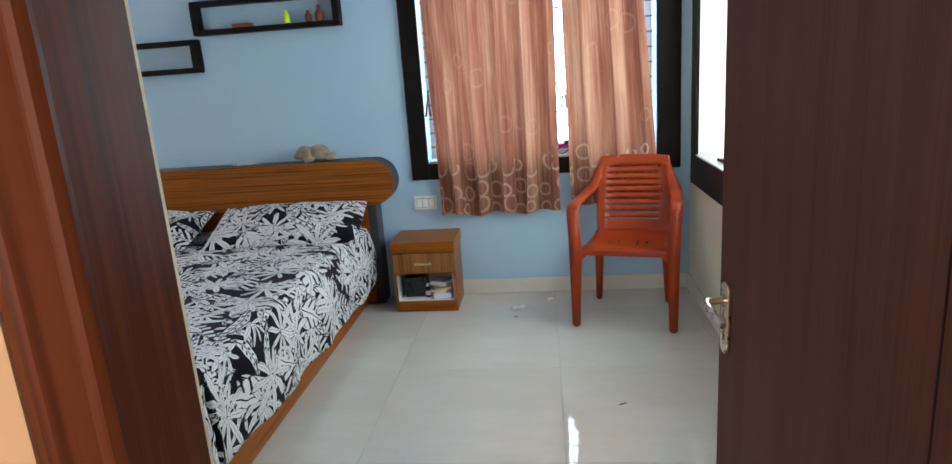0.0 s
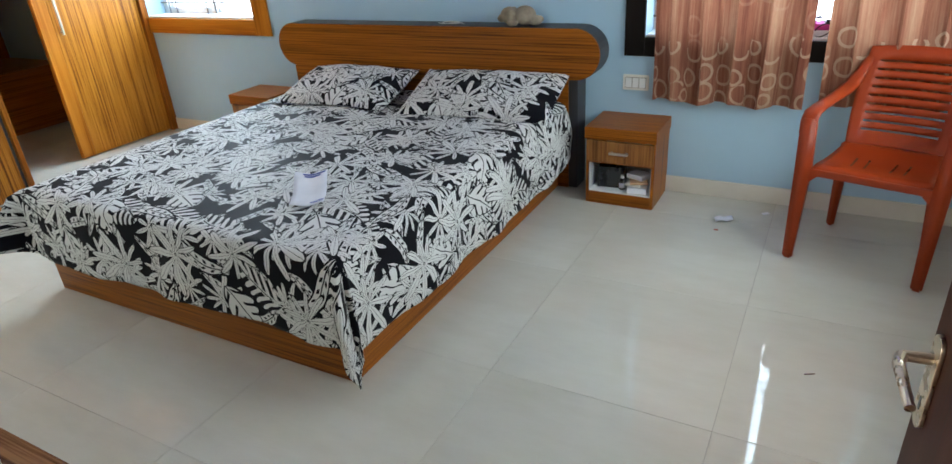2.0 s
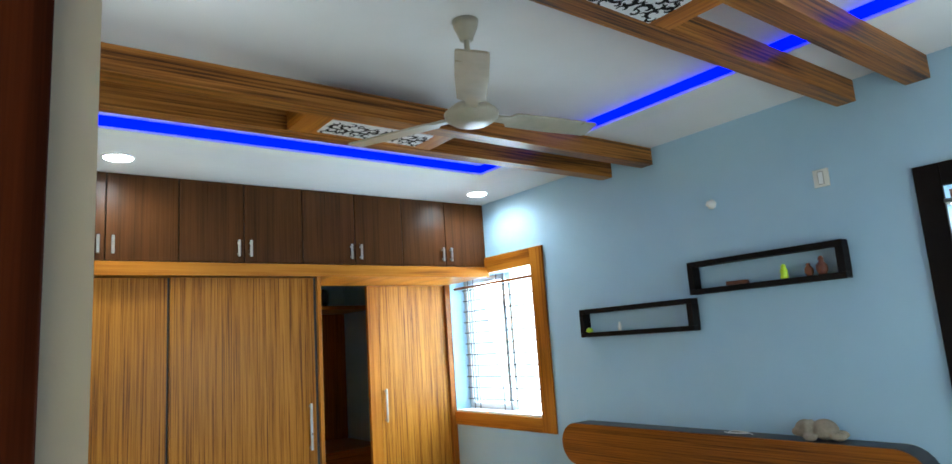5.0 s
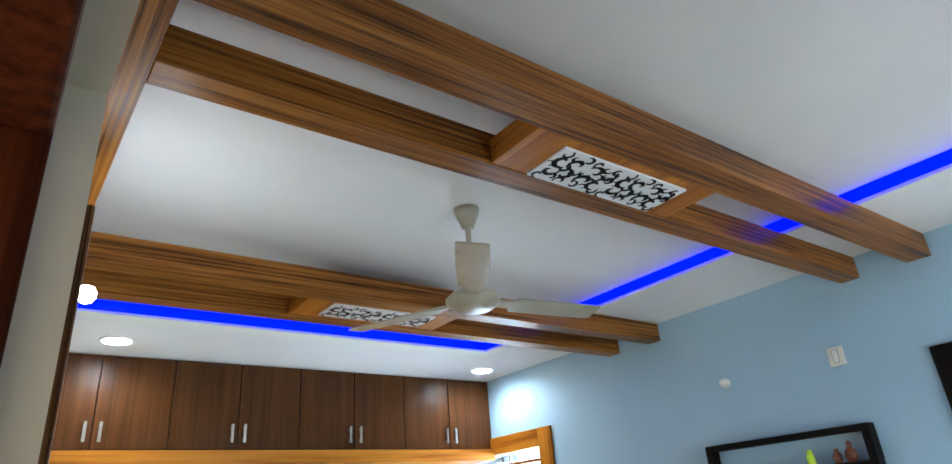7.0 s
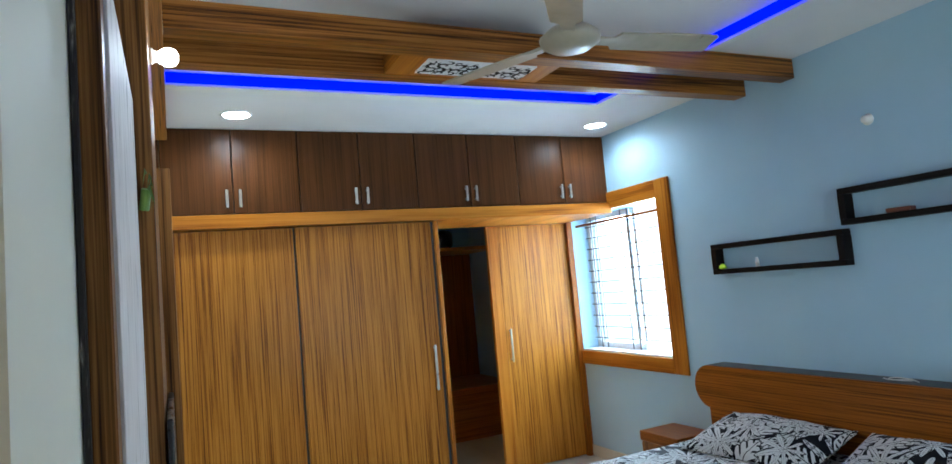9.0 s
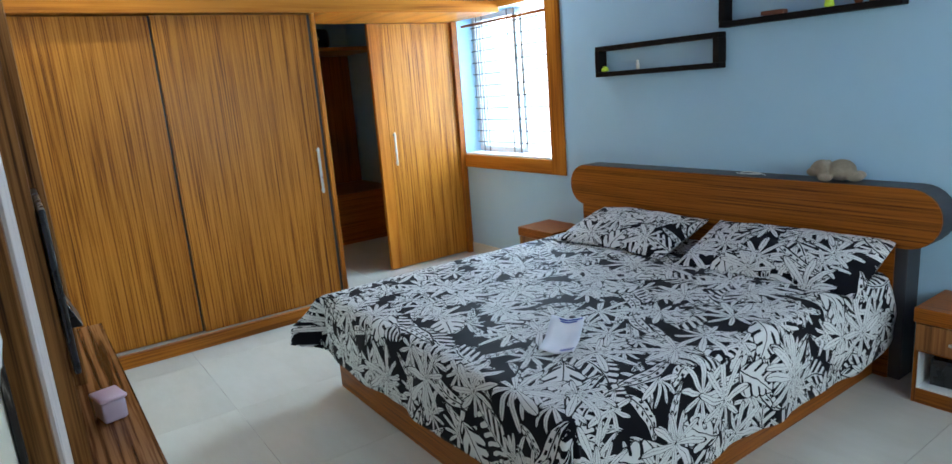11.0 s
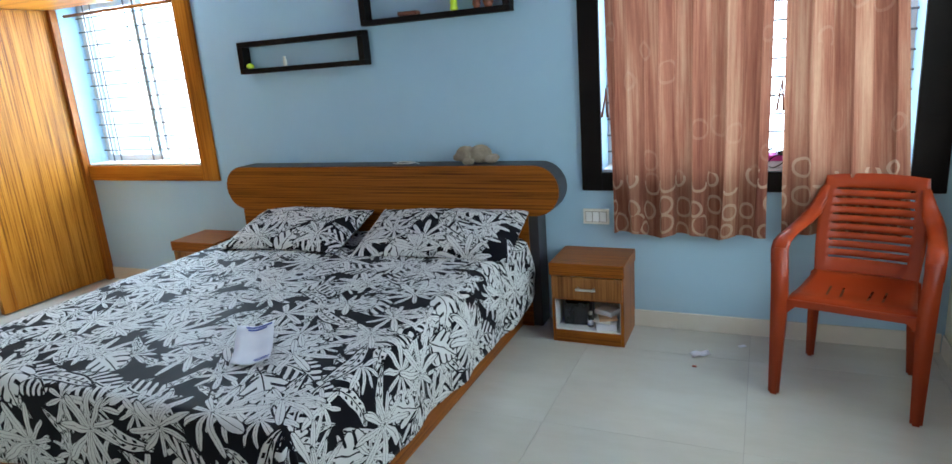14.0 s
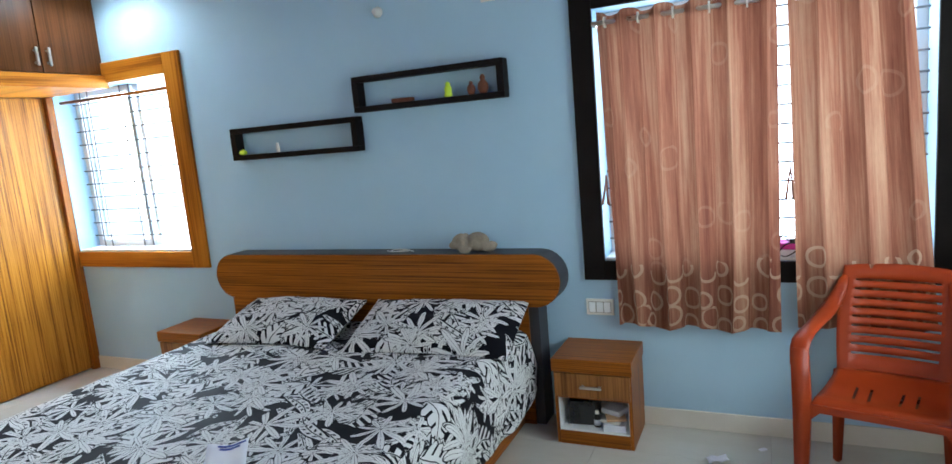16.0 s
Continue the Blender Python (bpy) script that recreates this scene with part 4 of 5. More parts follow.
# ---- chair ----
def plastic_chair(x, y, turn):
    ch = thing("plastic_armchair", (x, y, 0), "orange-brown moulded plastic armchair with a slatted back", "chair", "", turn)
    # solid seat, its slots laid on as black strips
    bm = B()

    def seat_pt(a, b, dz=0.0):
        wide = 0.235 - 0.03 * b
        return (a * wide, -0.25 + 0.43 * b, 0.470 - 0.025 * math.sin(math.pi * min(1, b * 1.05)) * (1 - 0.4 * a * a) - 0.02 * max(0, 0.12 - b) / 0.12 + dz)

    grid(bm, 16, 14, lambda i, j: seat_pt(i * 2 - 1, j))
    seat = part("seat", bm, chair_plastic, ch, "", True)
    md = seat.modifiers.new("thickness", "SOLIDIFY")
    md.thickness, md.offset = 0.012, -1
    # black strips over the closed seat give the shade inside its slots
    for s in (-0.12, -0.06, 0.06, 0.12):
        bm = B()
        n = 8
        for k in range(n):
            b0, b1 = 0.30 + 0.30 * k / n, 0.30 + 0.30 * (k + 1) / n
            skew = 0.10
            q = [seat_pt(s * 4 + skew * (b - 0.45) * (1 if s > 0 else -1) + w, b, 0.0012) for b, w in ((b0, -0.022), (b0, 0.022), (b1, 0.022), (b1, -0.022))]
            bm.faces.new([bm.verts.new(p) for p in q])
        part("seat_slot", bm, black_plastic, seat, "black strip on the seat for the dark of a slot")
    bm = B()
    prism(bm, [(-0.24, 0.385), (-0.235, 0.456), (0.235, 0.456), (0.24, 0.385), (0.2, 0.425), (-0.2, 0.425)], "y", -0.258, -0.242, 0.003)
    part("front_apron", bm, chair_plastic, ch, "", True)

    # back: a moulded plate with narrow slots between broad slats
    def back_pt(a, f):
        half = 0.198 + 0.022 * math.sin(math.pi * (0.1 + 0.8 * f))
        return Vector((a * half, 0.155 + 0.175 * f + 0.02 * (1 - a * a), 0.44 + 0.455 * f + 0.012 * (1 - a * a) * (f > 0.97)))

    cuts = [0.0, 0.055]
    for k in range(9):
        cuts += [0.195 + 0.083 * k, 0.195 + 0.083 * k + 0.020]
    cuts += [0.955, 1.0]
    cols = [-1, -0.93, -0.82, -0.74, -0.5, -0.25, 0, 0.25, 0.5, 0.74, 0.82, 0.93, 1]
    bm = B()
    vs = [[bm.verts.new(back_pt(a, f)) for a in cols] for f in cuts]
    for r in range(len(cuts) - 1):
        slot = r >= 2 and r % 2 == 0 and r < 20
        for q in range(len(cols) - 1):
            if slot and -0.75 < cols[q] < 0.74:
                continue
            bm.faces.new((vs[r][q], vs[r][q + 1], vs[r + 1][q + 1], vs[r + 1][q]))
    back = part("backrest", bm, chair_plastic, ch, "slatted plastic backrest", True)
    md = back.modifiers.new("thickness", "SOLIDIFY")
    md.thickness, md.offset = 0.014, 0
    # arms flow from the shoulders forward and turn down into broad front legs
    for s in (-1, 1):
        path = [(0.198, 0.30, 0.855, 0.030), (0.212, 0.27, 0.80, 0.050), (0.232, 0.225, 0.748, 0.068), (0.250, 0.14, 0.722, 0.068), (0.264, 0.0, 0.714, 0.060), (0.271, -0.12, 0.712, 0.062), (0.274, -0.20, 0.705, 0.066), (0.275, -0.236, 0.680, 0.066), (0.275, -0.245, 0.62, 0.064)]
        bm = grid(B(), 8, 4, lambda i, j: (s * (path[round(i * 8)][0] + (j - 0.5) * path[round(i * 8)][3]), path[round(i * 8)][1], path[round(i * 8)][2] - 0.010 * (2 * j - 1) ** 2))
        arm = part("arm", bm, chair_plastic, ch, "", True)
        md = arm.modifiers.new("thickness", "SOLIDIFY")
        md.thickness, md.offset = 0.016, 0
        legs = (((s * 0.275, -0.238, 0.68), (s * 0.266, -0.240, 0.44), (s * 0.268, -0.262, 0.0), 0.066, 0.044), ((s * 0.195, 0.160, 0.47), (s * 0.20, 0.168, 0.32), (s * 0.212, 0.205, 0.0), 0.050, 0.036))
        for top, mid, foot, wa, wb in legs:
            bm = B()
            pts = [(Vector(top), wa * 0.95), (Vector(mid), wa), (Vector(foot), wb)]
            ring = [[bm.verts.new(p + Vector((dx * w / 2, dy * w / 2.4, 0))) for dx, dy in ((-1, -1), (1, -1), (1, 1), (-1, 1))] for p, w in pts]
            for lo, hi in zip(ring, ring[1:]):
                for k in range(4):
                    bm.faces.new((lo[k], lo[(k + 1) % 4], hi[(k + 1) % 4], hi[k]))
            bm.faces.new(ring[0])
            bm.faces.new(ring[-1][::-1])
            bmesh.ops.recalc_face_normals(bm, faces=bm.faces)
            bmesh.ops.bevel(bm, geom=bm.edges[:], offset=0.009, segments=2, affect="EDGES")
            part("leg", bm, chair_plastic, ch, "", True)
    return ch


plastic_chair(0.755, 3.925, -14)

# ---- curtains ----
ROD_Y, ROD_Z = 4.302, 2.105
rail = thing("curtain_rod", (0, ROD_Y, ROD_Z), "thin steel curtain rod across the window", "curtain rod")
part("rod", rod(B(), (-0.455, 0, 0), (0.97, 0, 0), 0.011, None, 14), steel, rail, "", True)
for x in (-0.44, 0.955):
    part("bracket", box(B(), x - 0.008, x + 0.008, -0.008, N + 0.1 - ROD_Y, -0.02, -0.008, 0.001), steel, rail)


def curtain(x0t, x1t, x0b, x1b, zt, zb, folds, seed, label):
    c = thing("curtain", (0, 0, 0), label, "curtain", "pair of eyelet curtains")
    w_cloth = (x1t - x0t) * 1.5

    def place(i, j):
        z = zt + (zb - zt) * j
        amp = 0.033 * (1 - 0.3 * j) + 0.006 * noise.noise(Vector((i * 3 + seed, j * 1.3, 1)))
        ph = folds * math.tau * (i + 0.03 * noise.noise(Vector((i * 2, j * 2, seed))) * j)
        x = (x0t + (x1t - x0t) * i) * (1 - j) + (x0b + (x1b - x0b) * i) * j
        wig = noise.noise(Vector((i * 9 + seed, j * 5, 3))) * 0.006
        hem = 0.012 * math.sin(ph * 0.5 + seed) * j
        top = 0.012 * math.cos(ph) * (1 - j)
        return (x + 0.008 * math.sin(2 * ph + j), ROD_Y + amp * math.sin(ph) - 0.008 * j + wig * 0.6, z + hem + top)

    bm = grid(B(), 150, 60, place, lambda i, j: (i * w_cloth + seed, (1 - j) * (zt - zb)))
    part("cloth", bm, curtain_mat, c)
    # cloth tie hanging from the leading edge
    tie = B()
    xe = x0t * 0.45 + x0b * 0.55 - 0.006
    for k, lean in ((0, -0.014), (1, 0.006)):
        grid(tie, 2, 6, lambda i, j: (xe + lean * j * 1.5 + (i - 0.5) * 0.012 * (0.5 + 0.6 * j), ROD_Y - 0.022 - 0.006 * k + 0.012 * math.sin(j * 5 + k), 1.36 - 0.15 * j))
    strap = part("tie_strap", tie, curtain_mat, c, "short dark tie strap", True)
    strap.modifiers.new("thickness", "SOLIDIFY").thickness = 0.002
    # eyelets where the cloth crosses the rod
    n = folds * 2
    for k in range(n):
        i = (k + 0.5) / n
        x = x0t + (x1t - x0t) * i
        ring = B()
        vs = []
        for a in range(16):
            t = a * math.tau / 16
            vs.append([ring.verts.new((x + dx, ROD_Y + r * math.cos(t), ROD_Z + r * math.sin(t))) for r, dx in ((0.019, 0.004), (0.027, 0.004), (0.027, -0.004), (0.019, -0.004))])
        for a in range(16):
            for q in range(4):
                ring.faces.new((vs[a][q], vs[(a + 1) % 16][q], vs[(a + 1) % 16][(q + 1) % 4], vs[a][(q + 1) % 4]))
        part("eyelet", ring, ivory_plastic, c, "pale eyelet ring", True)


curtain(-0.43, 0.375, -0.40, 0.37, 2.145, 0.565, 5, 0.0, "salmon-brown eyelet curtain with pale rings near the hem")
curtain(0.415, 0.875, 0.44, 0.99, 2.15, 0.60, 3, 4.0, "narrower salmon-brown eyelet curtain pulled toward the corner")

# ---- television unit on the south wall ----
unit = thing("tv_unit", (0, 0, 0), "wall unit with zebra posts, flaked white panel and floating counter", "tv unit")
part("post", box(B(), -0.560, -0.500, S + 0.001, 0.835, 0.30, 2.204, 0.003), post_wood, unit, "dark zebra veneer post")
part("dark_board", box(B(), -0.499, -0.484, S + 0.001, 0.805, 0.30, 2.16, 0.002), worn_edge, unit, "black backing board edge with chipped paint")
part("post", box(B(), -1.95, -1.88, S + 0.001, 0.919, 0.60, 2.135, 0.003), post_wood, unit, "dark zebra veneer post")
part("white_panel", box(B(), -1.30, -0.561, S + 0.001, 0.840, 0.70, 2.19, 0.001), flaked, unit, "flaked white back panel")
part("side_board", box(B(), -1.879, -1.301, S + 0.001, 0.878, 0.74, BEAM - 0.001, 0.002), post_wood, unit, "tall zebra veneer board")


def counter_outline():
    r, x0, x1, zt, th = 0.17, -2.55, -0.44, 0.75, 0.05
    outer = [(x0, zt)] + [(x1 - r + r * math.sin(a), zt - r + r * math.cos(a)) for a in [k * math.pi / 20 for k in range(11)]] + [(x1, 0.40)]
    inner = [(x1 - th, 0.40)] + [(x1 - r + (r - th) * math.cos(a), zt - r + (r - th) * math.sin(a)) for a in [k * math.pi / 20 for k in range(11)]] + [(x0, zt - th)]
    return outer + inner


bm = prism(B(), counter_outline(), "y", 0.880, 1.025)
box(bm, -1.87, -0.62, 0.841, 0.880, 0.70, 0.75)
part("counter", bm, counter_wood, unit, "dark glossy striped counter with a rounded end")

tv = thing("television", (-1.58, 0.879, 0.99), "flat black wall-mounted television seen edge-on", "television")
part("screen", box(B(), -0.295, 0.295, 0.003, 0.018, 0.0, 0.40, 0.005, 2), black_plastic, tv)
part("bracket", box(B(), -0.1, 0.1, 0.0, 0.0028, 0.1, 0.32), black_plastic, tv)
part("speaker_bar", prism(B(), [(0.0185, 0.0), (0.055, 0.0), (0.023, 0.085), (0.0185, 0.085)], "x", -0.28, -0.12, 0.002), black_plastic, tv)

tub = thing("plastic_tub", (-1.55, 0.950, 0.7505), "small translucent pink plastic tub with a lid", "tub", "", 12)
part("tub_body", box(B(), -0.042, 0.042, -0.032, 0.032, 0, 0.062, 0.010, 3), pink_clear, tub, "", True)
part("lid", box(B(), -0.046, 0.046, -0.036, 0.036, 0.0622, 0.074, 0.005, 2), pink_lid, tub, "paler pink lid", True)

lamp = thing("wall_bulb", (-1.5, 0.879, 2.383), "bare lit bulb in a white wall holder", "wall lamp")
part("holder", lathe(B(), ((0.025, 0), (0.023, 0.008), (0.018, 0.012), (0.016, 0.02)), 18), ivory_plastic, lamp, "", True)
part("bulb", lathe(B(), ((0.012, 0.02), (0.017, 0.027), (0.026, 0.040), (0.028, 0.052), (0.023, 0.067), (0.010, 0.076)), 18), bulb_white, lamp, "glowing round bulb", True)
for ob in lamp.children:
    ob.rotation_euler = (radians(-90), 0, 0)
glow = new("bulb_glow", bpy.data.lights.new("bulb_glow", "POINT"))
glow.data.energy, glow.data.shadow_soft_size, glow.location = 2.5, 0.035, (-1.5, 1.06, 2.383)

plant = thing("trailing_plant", (-1.268, 0.850, 1.96), "small trailing green plant clipped to the tall board", "plant")
bm = B()
for k in range(7):
    a = k * 0.9
    p = Vector((0.03 * math.cos(a), 0.004 + 0.012 * abs(math.sin(a)), 0.0))
    q = p + Vector((0.05 * math.cos(a) + 0.01, 0.014, 0.02 - 0.012 * k))
    side = Vector((0.006, 0, 0.004))
    bm.faces.new([bm.verts.new(v) for v in (p - side, (p + q) / 2 - side * 1.6 + Vector((0, 0, 0.02)), q, (p + q) / 2 + side * 1.6 + Vector((0, 0, 0.02)))])
rod(bm, (-0.03, 0.004, -0.05), (-0.012, 0.012, 0.0), 0.012)
part("leaves", bm, leaf_green, plant)

# ---- switches ----
def switch_plate(place, turn, w, h, keys, label):
    sw = thing("switch_plate", place, label, "switch", "", turn)
    part("plate", box(B(), -w / 2, w / 2, -0.012, -0.0005, -h / 2, h / 2, 0.004, 2), ivory_plastic, sw)
    for k in range(keys):
        x = (k - (keys - 1) / 2) * (w - 0.03) / keys
        kw = (w - 0.03) / keys / 2 - 0.002 if keys > 1 else 0.013
        part("rocker_gap", box(B(), x - kw - 0.003, x + kw + 0.003, -0.0126, -0.0121, -h / 2 + 0.014, h / 2 - 0.014), grout, sw, "grey gap round the rocker")
        part("rocker", box(B(), x - kw, x + kw, -0.0165, -0.0128, -h / 2 + 0.017, h / 2 - 0.017, 0.002), white_paint, sw)
    return sw


switch_plate((-0.507, N, 0.645), 0, 0.15, 0.09, 3, "ivory three-gang switch plate low on the blue wall")
switch_plate((-1.014, N, 2.358), 0, 0.085, 0.10, 1, "small ivory switch plate high on the blue wall")
switch_plate((-0.40, S, 1.37), 180, 0.14, 0.10, 3, "ivory switch plate on the cream wall beside the door")
hook = thing("wall_socket", (-1.698, N, 2.354), "small white round ceiling-wire holder on the blue wall", "lamp holder")
bm = lathe(B(), ((0.03, 0.0005), (0.032, 0.008), (0.022, 0.014), (0.02, 0.04), (0.012, 0.046)), 18)
bmesh.ops.rotate(bm, verts=bm.verts, cent=(0, 0, 0), matrix=Matrix.Rotation(radians(90), 3, "X"))
part("holder", bm, ivory_plastic, hook, "", True)

# ---- small things ----
def toy_dog():
    bm = B()
    for c, r, sc in (((0.03, 0, 0.055), 0.060, (1.15, 0.9, 0.92)), ((-0.06, -0.012, 0.058), 0.055, (1.0, 0.95, 0.9)), ((-0.105, -0.02, 0.042), 0.028, (1, 0.9, 0.8)), ((-0.04, -0.058, 0.062), 0.026, (0.9, 0.5, 1.5)), ((-0.05, 0.045, 0.062), 0.026, (0.9, 0.5, 1.5)), ((0.10, -0.03, 0.026), 0.028, (1.5, 0.8, 0.85)), ((0.095, 0.04, 0.026), 0.028, (1.4, 0.8, 0.85)), ((-0.03, -0.06, 0.02), 0.024, (1.5, 0.9, 0.8))):
        bmesh.ops.create_icosphere(bm, subdivisions=3, radius=r, matrix=Matrix.LocRotScale(c, None, sc))
    low = min(v.co.z for v in bm.verts)
    for v in bm.verts:
        v.co.z -= low
    ob = part("plush_toy", bm, plush, None, "", True)
    rm = ob.modifiers.new("skin", "REMESH")
    rm.mode, rm.voxel_size, rm.use_smooth_shade = "VOXEL", 0.006, True
    ob.matrix_world = pose(-1.19, 4.27, 0.969, 0, 0, 8)
    return tagged(ob, "floppy beige plush toy lying on the headboard", "plush toy")


toy_dog()

cable = bpy.data.curves.new("charger_cable", "CURVE")
cable.dimensions, cable.bevel_depth, cable.bevel_resolution = "3D", 0.003, 2
sp = cable.splines.new("BEZIER")
pts = [(-1.76, 4.28, 0.973), (-1.70, 4.25, 0.974), (-1.64, 4.29, 0.974), (-1.60, 4.26, 0.977), (-1.66, 4.24, 0.977), (-1.72, 4.27, 0.978), (-1.63, 4.28, 0.981), (-1.56, 4.25, 0.974)]
sp.bezier_points.add(len(pts) - 1)
for bp, p in zip(sp.bezier_points, pts):
    bp.co, bp.handle_left_type, bp.handle_right_type = p, "AUTO", "AUTO"
cable.materials.append(ivory_plastic)
tagged(new("charger_cable", cable), "loosely coiled white cable on the headboard", "cable")

# leaflet on the bed
lf = thing("leaflet", (-1.375, 2.51, TOP + 0.006), "folded white leaflet with blue printing on the bed", "leaflet", "", 34)


def leaf_fold(i, j):
    return ((i - 0.5) * 0.14, (j - 0.5) * 0.23, 0.004 + 0.10 * max(0, j - 0.45) + 0.035 * abs(i - 0.5))


page = part("page", grid(B(), 6, 8, leaf_fold), paper_white, lf)
page.modifiers.new("thickness", "SOLIDIFY").thickness = 0.0015
for j0, i0, i1 in ((0.93, 0.25, 0.95), (0.88, 0.3, 0.8), (0.10, 0.55, 0.98), (0.05, 0.6, 0.95)):
    part("print_bar", grid(B(), 4, 1, lambda i, j: tuple(Vector(leaf_fold(i0 + (i1 - i0) * i, j0 + 0.035 * j)) + Vector((0, 0, 0.0025)))), ink_blue, lf, "blue printed band")

# shelf ornaments
def ornament(name, x, z, profile, mat, label, category, y=4.30):
    o = thing(name, (x, y, z), label, category)
    part("ornament_body", lathe(B(), profile, 14), mat, o, "", True)


U, Lo = 1.800 + 0.0335, 1.577 + 0.0335
ornament("figurine", -1.27, U, ((0.018, 0), (0.024, 0.008), (0.019, 0.028), (0.022, 0.038), (0.019, 0.052), (0.012, 0.060), (0.016, 0.070), (0.006, 0.082)), lime, "tiny lime-green toy figure on the shelf", "figurine")
ornament("clay_pot", -1.13, U, ((0.016, 0), (0.024, 0.02), (0.022, 0.04), (0.010, 0.055), (0.012, 0.065), (0.004, 0.07)), terracotta, "small dark clay pot on the shelf", "pot")
ornament("clay_pot", -1.06, U, ((0.02, 0), (0.03, 0.025), (0.028, 0.05), (0.012, 0.07), (0.016, 0.085), (0.006, 0.10)), terracotta, "slightly larger dark clay pot on the shelf", "pot")
sb = thing("small_box", (-1.56, 4.30, U), "small flat brown box on the shelf", "box", "", 6)
part("box_body", box(B(), -0.06, 0.06, -0.03, 0.03, 0, 0.022, 0.003), terracotta, sb)
ornament("lime_toy", -2.79, Lo, ((0.012, 0), (0.026, 0.008), (0.024, 0.022), (0.012, 0.034), (0.005, 0.036)), lime, "tiny lime-green toy on the lower shelf", "figurine")
ornament("vial", -2.50, Lo, ((0.012, 0), (0.013, 0.03), (0.008, 0.05), (0.009, 0.06)), ivory_plastic, "tiny pale vial on the lower shelf", "bottle")

# nightstand clutter
def lying_box(name, x, y, z, w, d, h, turn, mat, label, category):
    o = thing(name, (x, y, z), label, category, "", turn)
    part("box_body", box(B(), -w / 2, w / 2, -d / 2, d / 2, 0, h, 0.003), mat, o)


SH = 0.0805
lying_box("book", -0.405, 4.13, SH, 0.11, 0.16, 0.035, 8, paper_white, "thick white book on the nightstand shelf", "book")
lying_box("book", -0.41, 4.14, SH + 0.0355, 0.10, 0.15, 0.016, -10, ivory_plastic, "thin pale book on the stack", "book")
lying_box("book", -0.405, 4.13, SH + 0.052, 0.10, 0.14, 0.012, 18, peach_paint, "small peach booklet on the stack", "book")
lying_box("folded_papers", -0.41, 4.15, SH + 0.0645, 0.11, 0.09, 0.028, -22, paper_white, "crumpled white papers on the stack", "papers")
lying_box("black_bag", -0.58, 4.2, SH, 0.14, 0.2, 0.13, 5, black_plastic, "black pouch at the back of the shelf", "pouch")
bt = thing("bottle", (-0.492, 4.10, SH), "small dark bottle with a white label and cap", "bottle")
part("bottle_body", lathe(B(), ((0.016, 0), (0.018, 0.004), (0.018, 0.06), (0.010, 0.07)), 14), black_plastic, bt, "", True)
part("bottle_label", lathe(B(), ((0.0186, 0.012), (0.0186, 0.042)), 14), paper_white, bt, "", True)
part("cap", rod(B(), (0, 0, 0.07), (0, 0, 0.085), 0.011), ivory_plastic, bt)

cord = bpy.data.curves.new("sill_cord", "CURVE")
cord.dimensions, cord.bevel_depth, cord.bevel_resolution = "3D", 0.003, 2
sp = cord.splines.new("BEZIER")
pts = [(0.33, 4.42, 0.922), (0.37, 4.39, 0.99), (0.42, 4.40, 1.04), (0.47, 4.39, 1.0), (0.44, 4.38, 0.94), (0.38, 4.38, 0.925), (0.42, 4.385, 0.98), (0.49, 4.41, 0.922)]
sp.bezier_points.add(len(pts) - 1)
for bp, p in zip(sp.bezier_points, pts):
    bp.co, bp.handle_left_type, bp.handle_right_type = p, "AUTO", "AUTO"
cord.materials.append(black_plastic)
tagged(new("sill_cord", cord), "loose black cord looped over the window sill", "cord")

# litter on the floor, things on the sills
chip = thing("paper_chip", (0.285, 4.20, 0.001), "tiny white paper chip lying on the tiles", "litter", "", 40)
part("chip", box(B(), -0.02, 0.02, -0.012, 0.012, 0, 0.004, 0.0015), paper_white, chip)
wr = thing("paper_scrap", (0.09, 4.042, 0.001), "crumpled white scrap lying on the tiled floor", "litter", "", 25)
bm = grid(B(), 5, 4, lambda i, j: ((i - 0.5) * 0.10, (j - 0.5) * 0.055, 0.004 + 0.012 * abs(math.sin(5 * i + 3 * j))))
sc_ob = part("scrap", bm, paper_white, wr)
sc_ob.modifiers.new("thickness", "SOLIDIFY").thickness = 0.001
fl = thing("flower_petal", (0.074, 3.907, 0.001), "tiny orange fleck on the floor", "litter")
part("fleck", box(B(), -0.01, 0.01, -0.006, 0.006, 0, 0.004, 0.001), chair_plastic, fl)
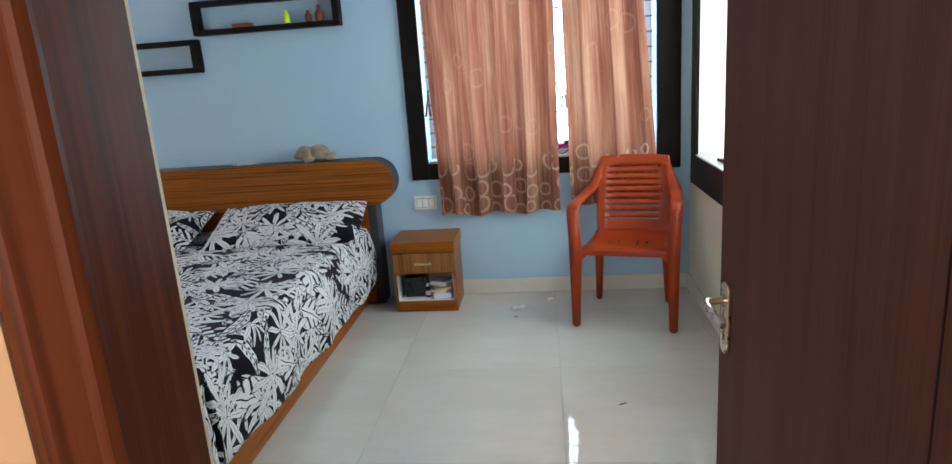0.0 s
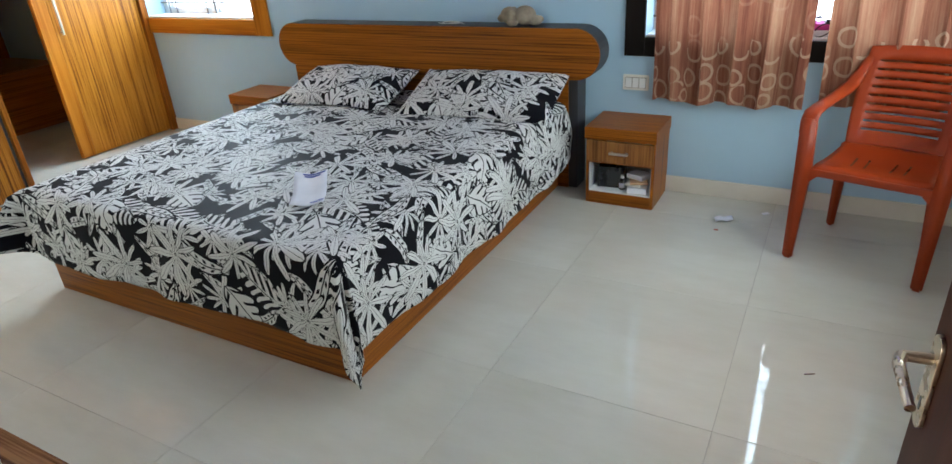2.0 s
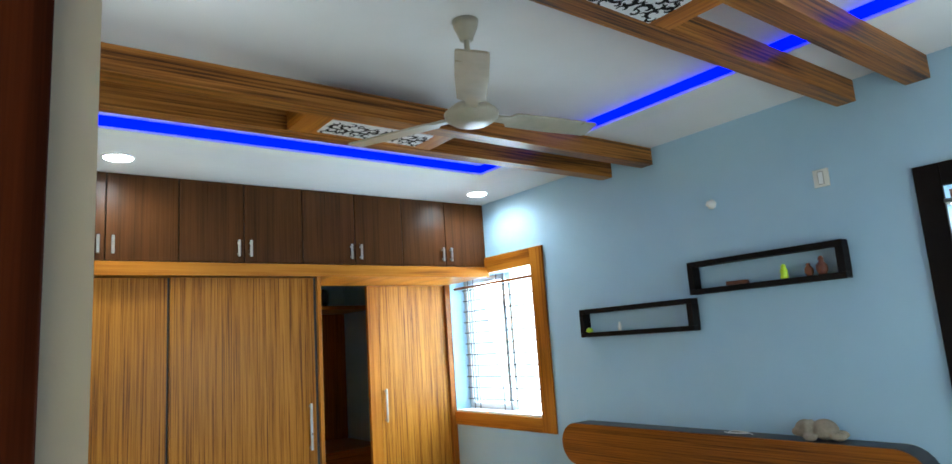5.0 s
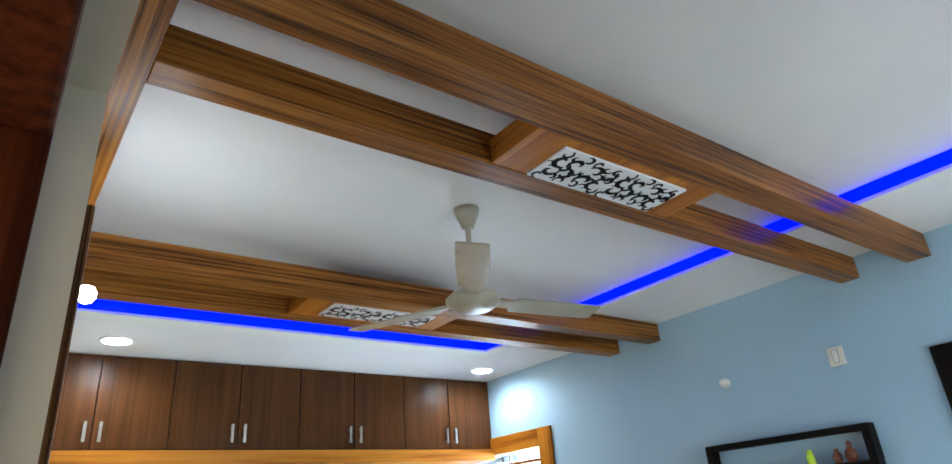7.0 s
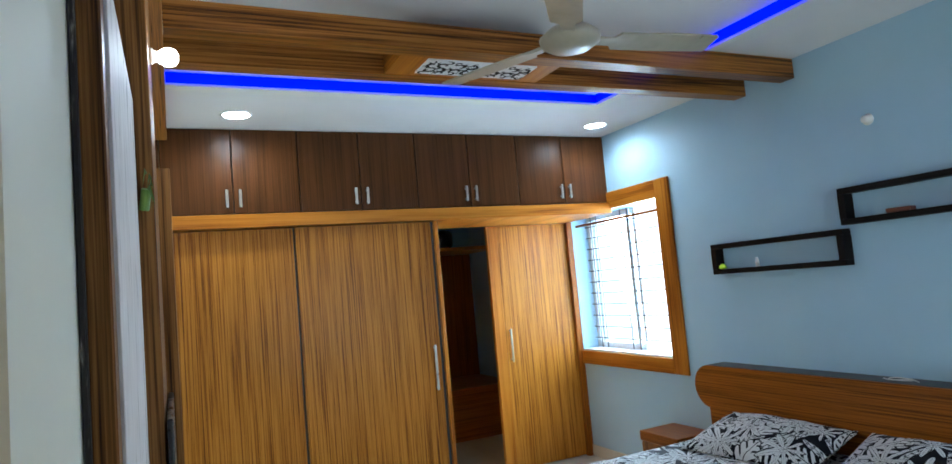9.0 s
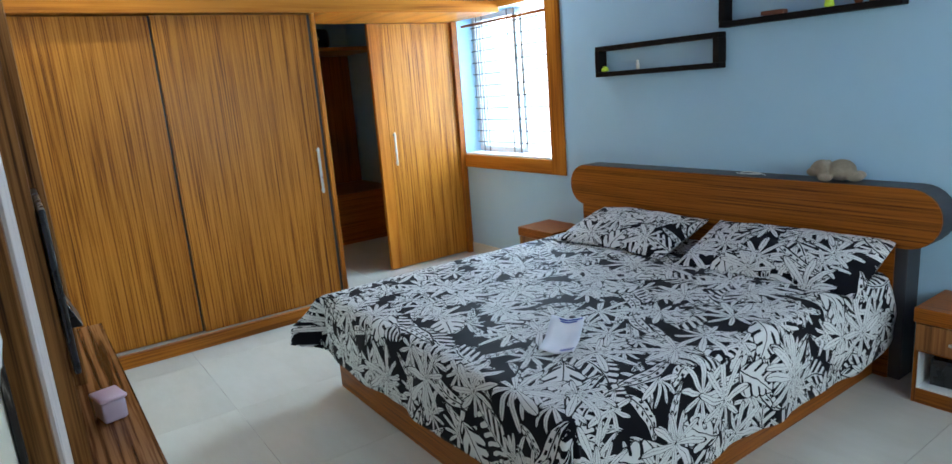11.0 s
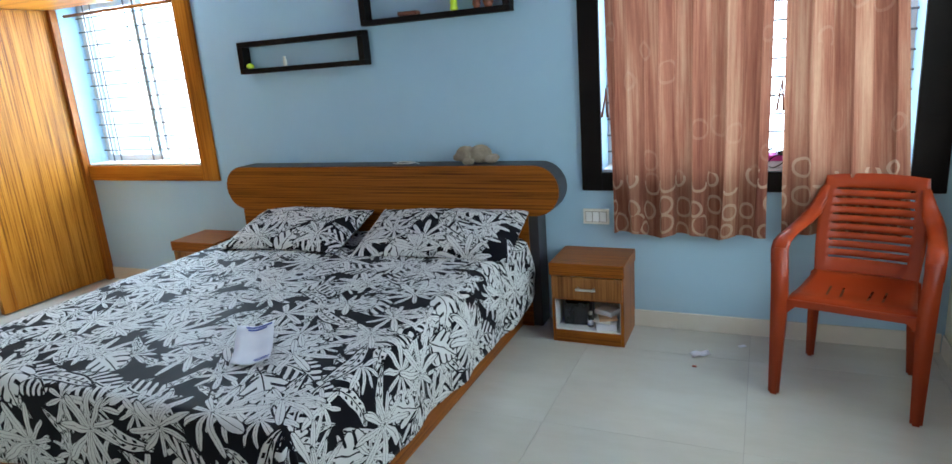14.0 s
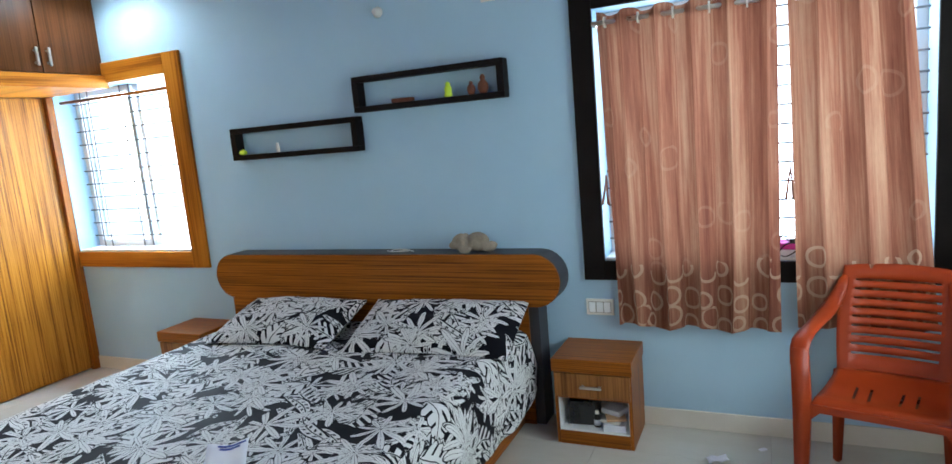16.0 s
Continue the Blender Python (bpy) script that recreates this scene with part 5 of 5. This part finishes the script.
tw = thing("twig", (0.586, 2.826, 0.001), "tiny dark twig on the tiles", "litter", "", 20)
part("twig_body", rod(B(), (-0.018, 0, 0.003), (0.018, 0.004, 0.003), 0.002), terracotta, tw)
lying_box("magazine_pile", 0.42, 4.44, 0.917, 0.26, 0.12, 0.03, 4, paper_white, "white papers on the window sill", "papers")
lying_box("folded_cloth", 0.42, 4.44, 0.948, 0.2, 0.1, 0.03, -6, magenta, "folded magenta cloth on the window sill", "cloth")
lying_box("black_pouch", 0.47, 4.44, 0.979, 0.12, 0.08, 0.02, 12, black_plastic, "small black pouch on the folded cloth", "pouch")
lying_box("notebook", 1.32, 3.72, 0.903, 0.16, 0.24, 0.018, 12, black_plastic, "dark notebook on the granite sill", "notebook")
bell = thing("bulb_socket", (-3.72, N, 0.22), "small pale round wall plug near the floor", "socket")
bm = lathe(B(), ((0.028, 0.0005), (0.027, 0.008), (0.02, 0.012)), 16)
bmesh.ops.rotate(bm, verts=bm.verts, cent=(0, 0, 0), matrix=Matrix.Rotation(radians(90), 3, "X"))
part("plug", bm, ivory_plastic, bell, "", True)

# ---- tiled floor ----
bm = B()
box(bm, -7.0, E, -1.4, N, -0.12, -0.004)
floor = setting("floor", bm, grout, "glossy cream vitrified tile floor", "floor")
xs = [-0.495 + 0.817 * k for k in range(-9, 4)]
ys = [1.575 + 0.82 * k for k in range(-4, 5)]
cache = {}
for a, b in zip(xs, xs[1:]):
    for c, d in zip(ys, ys[1:]):
        x0, x1, y0, y1 = max(a, -7.0), min(b, E), max(c, -1.4), min(d, N)
        if x1 - x0 < 0.02 or y1 - y0 < 0.02:
            continue
        key = (round(x1 - x0, 3), round(y1 - y0, 3))
        if key not in cache:
            w, h = key[0] / 2 - 0.0007, key[1] / 2 - 0.0007
            cache[key] = mesh_of("tile", box(B(), -w, w, -h, h, -0.0038, 0.0, 0.0004), floor_tile)
        ob = new("tile", cache[key])
        ob.parent, ob.location = floor, ((x0 + x1) / 2, (y0 + y1) / 2, 0)
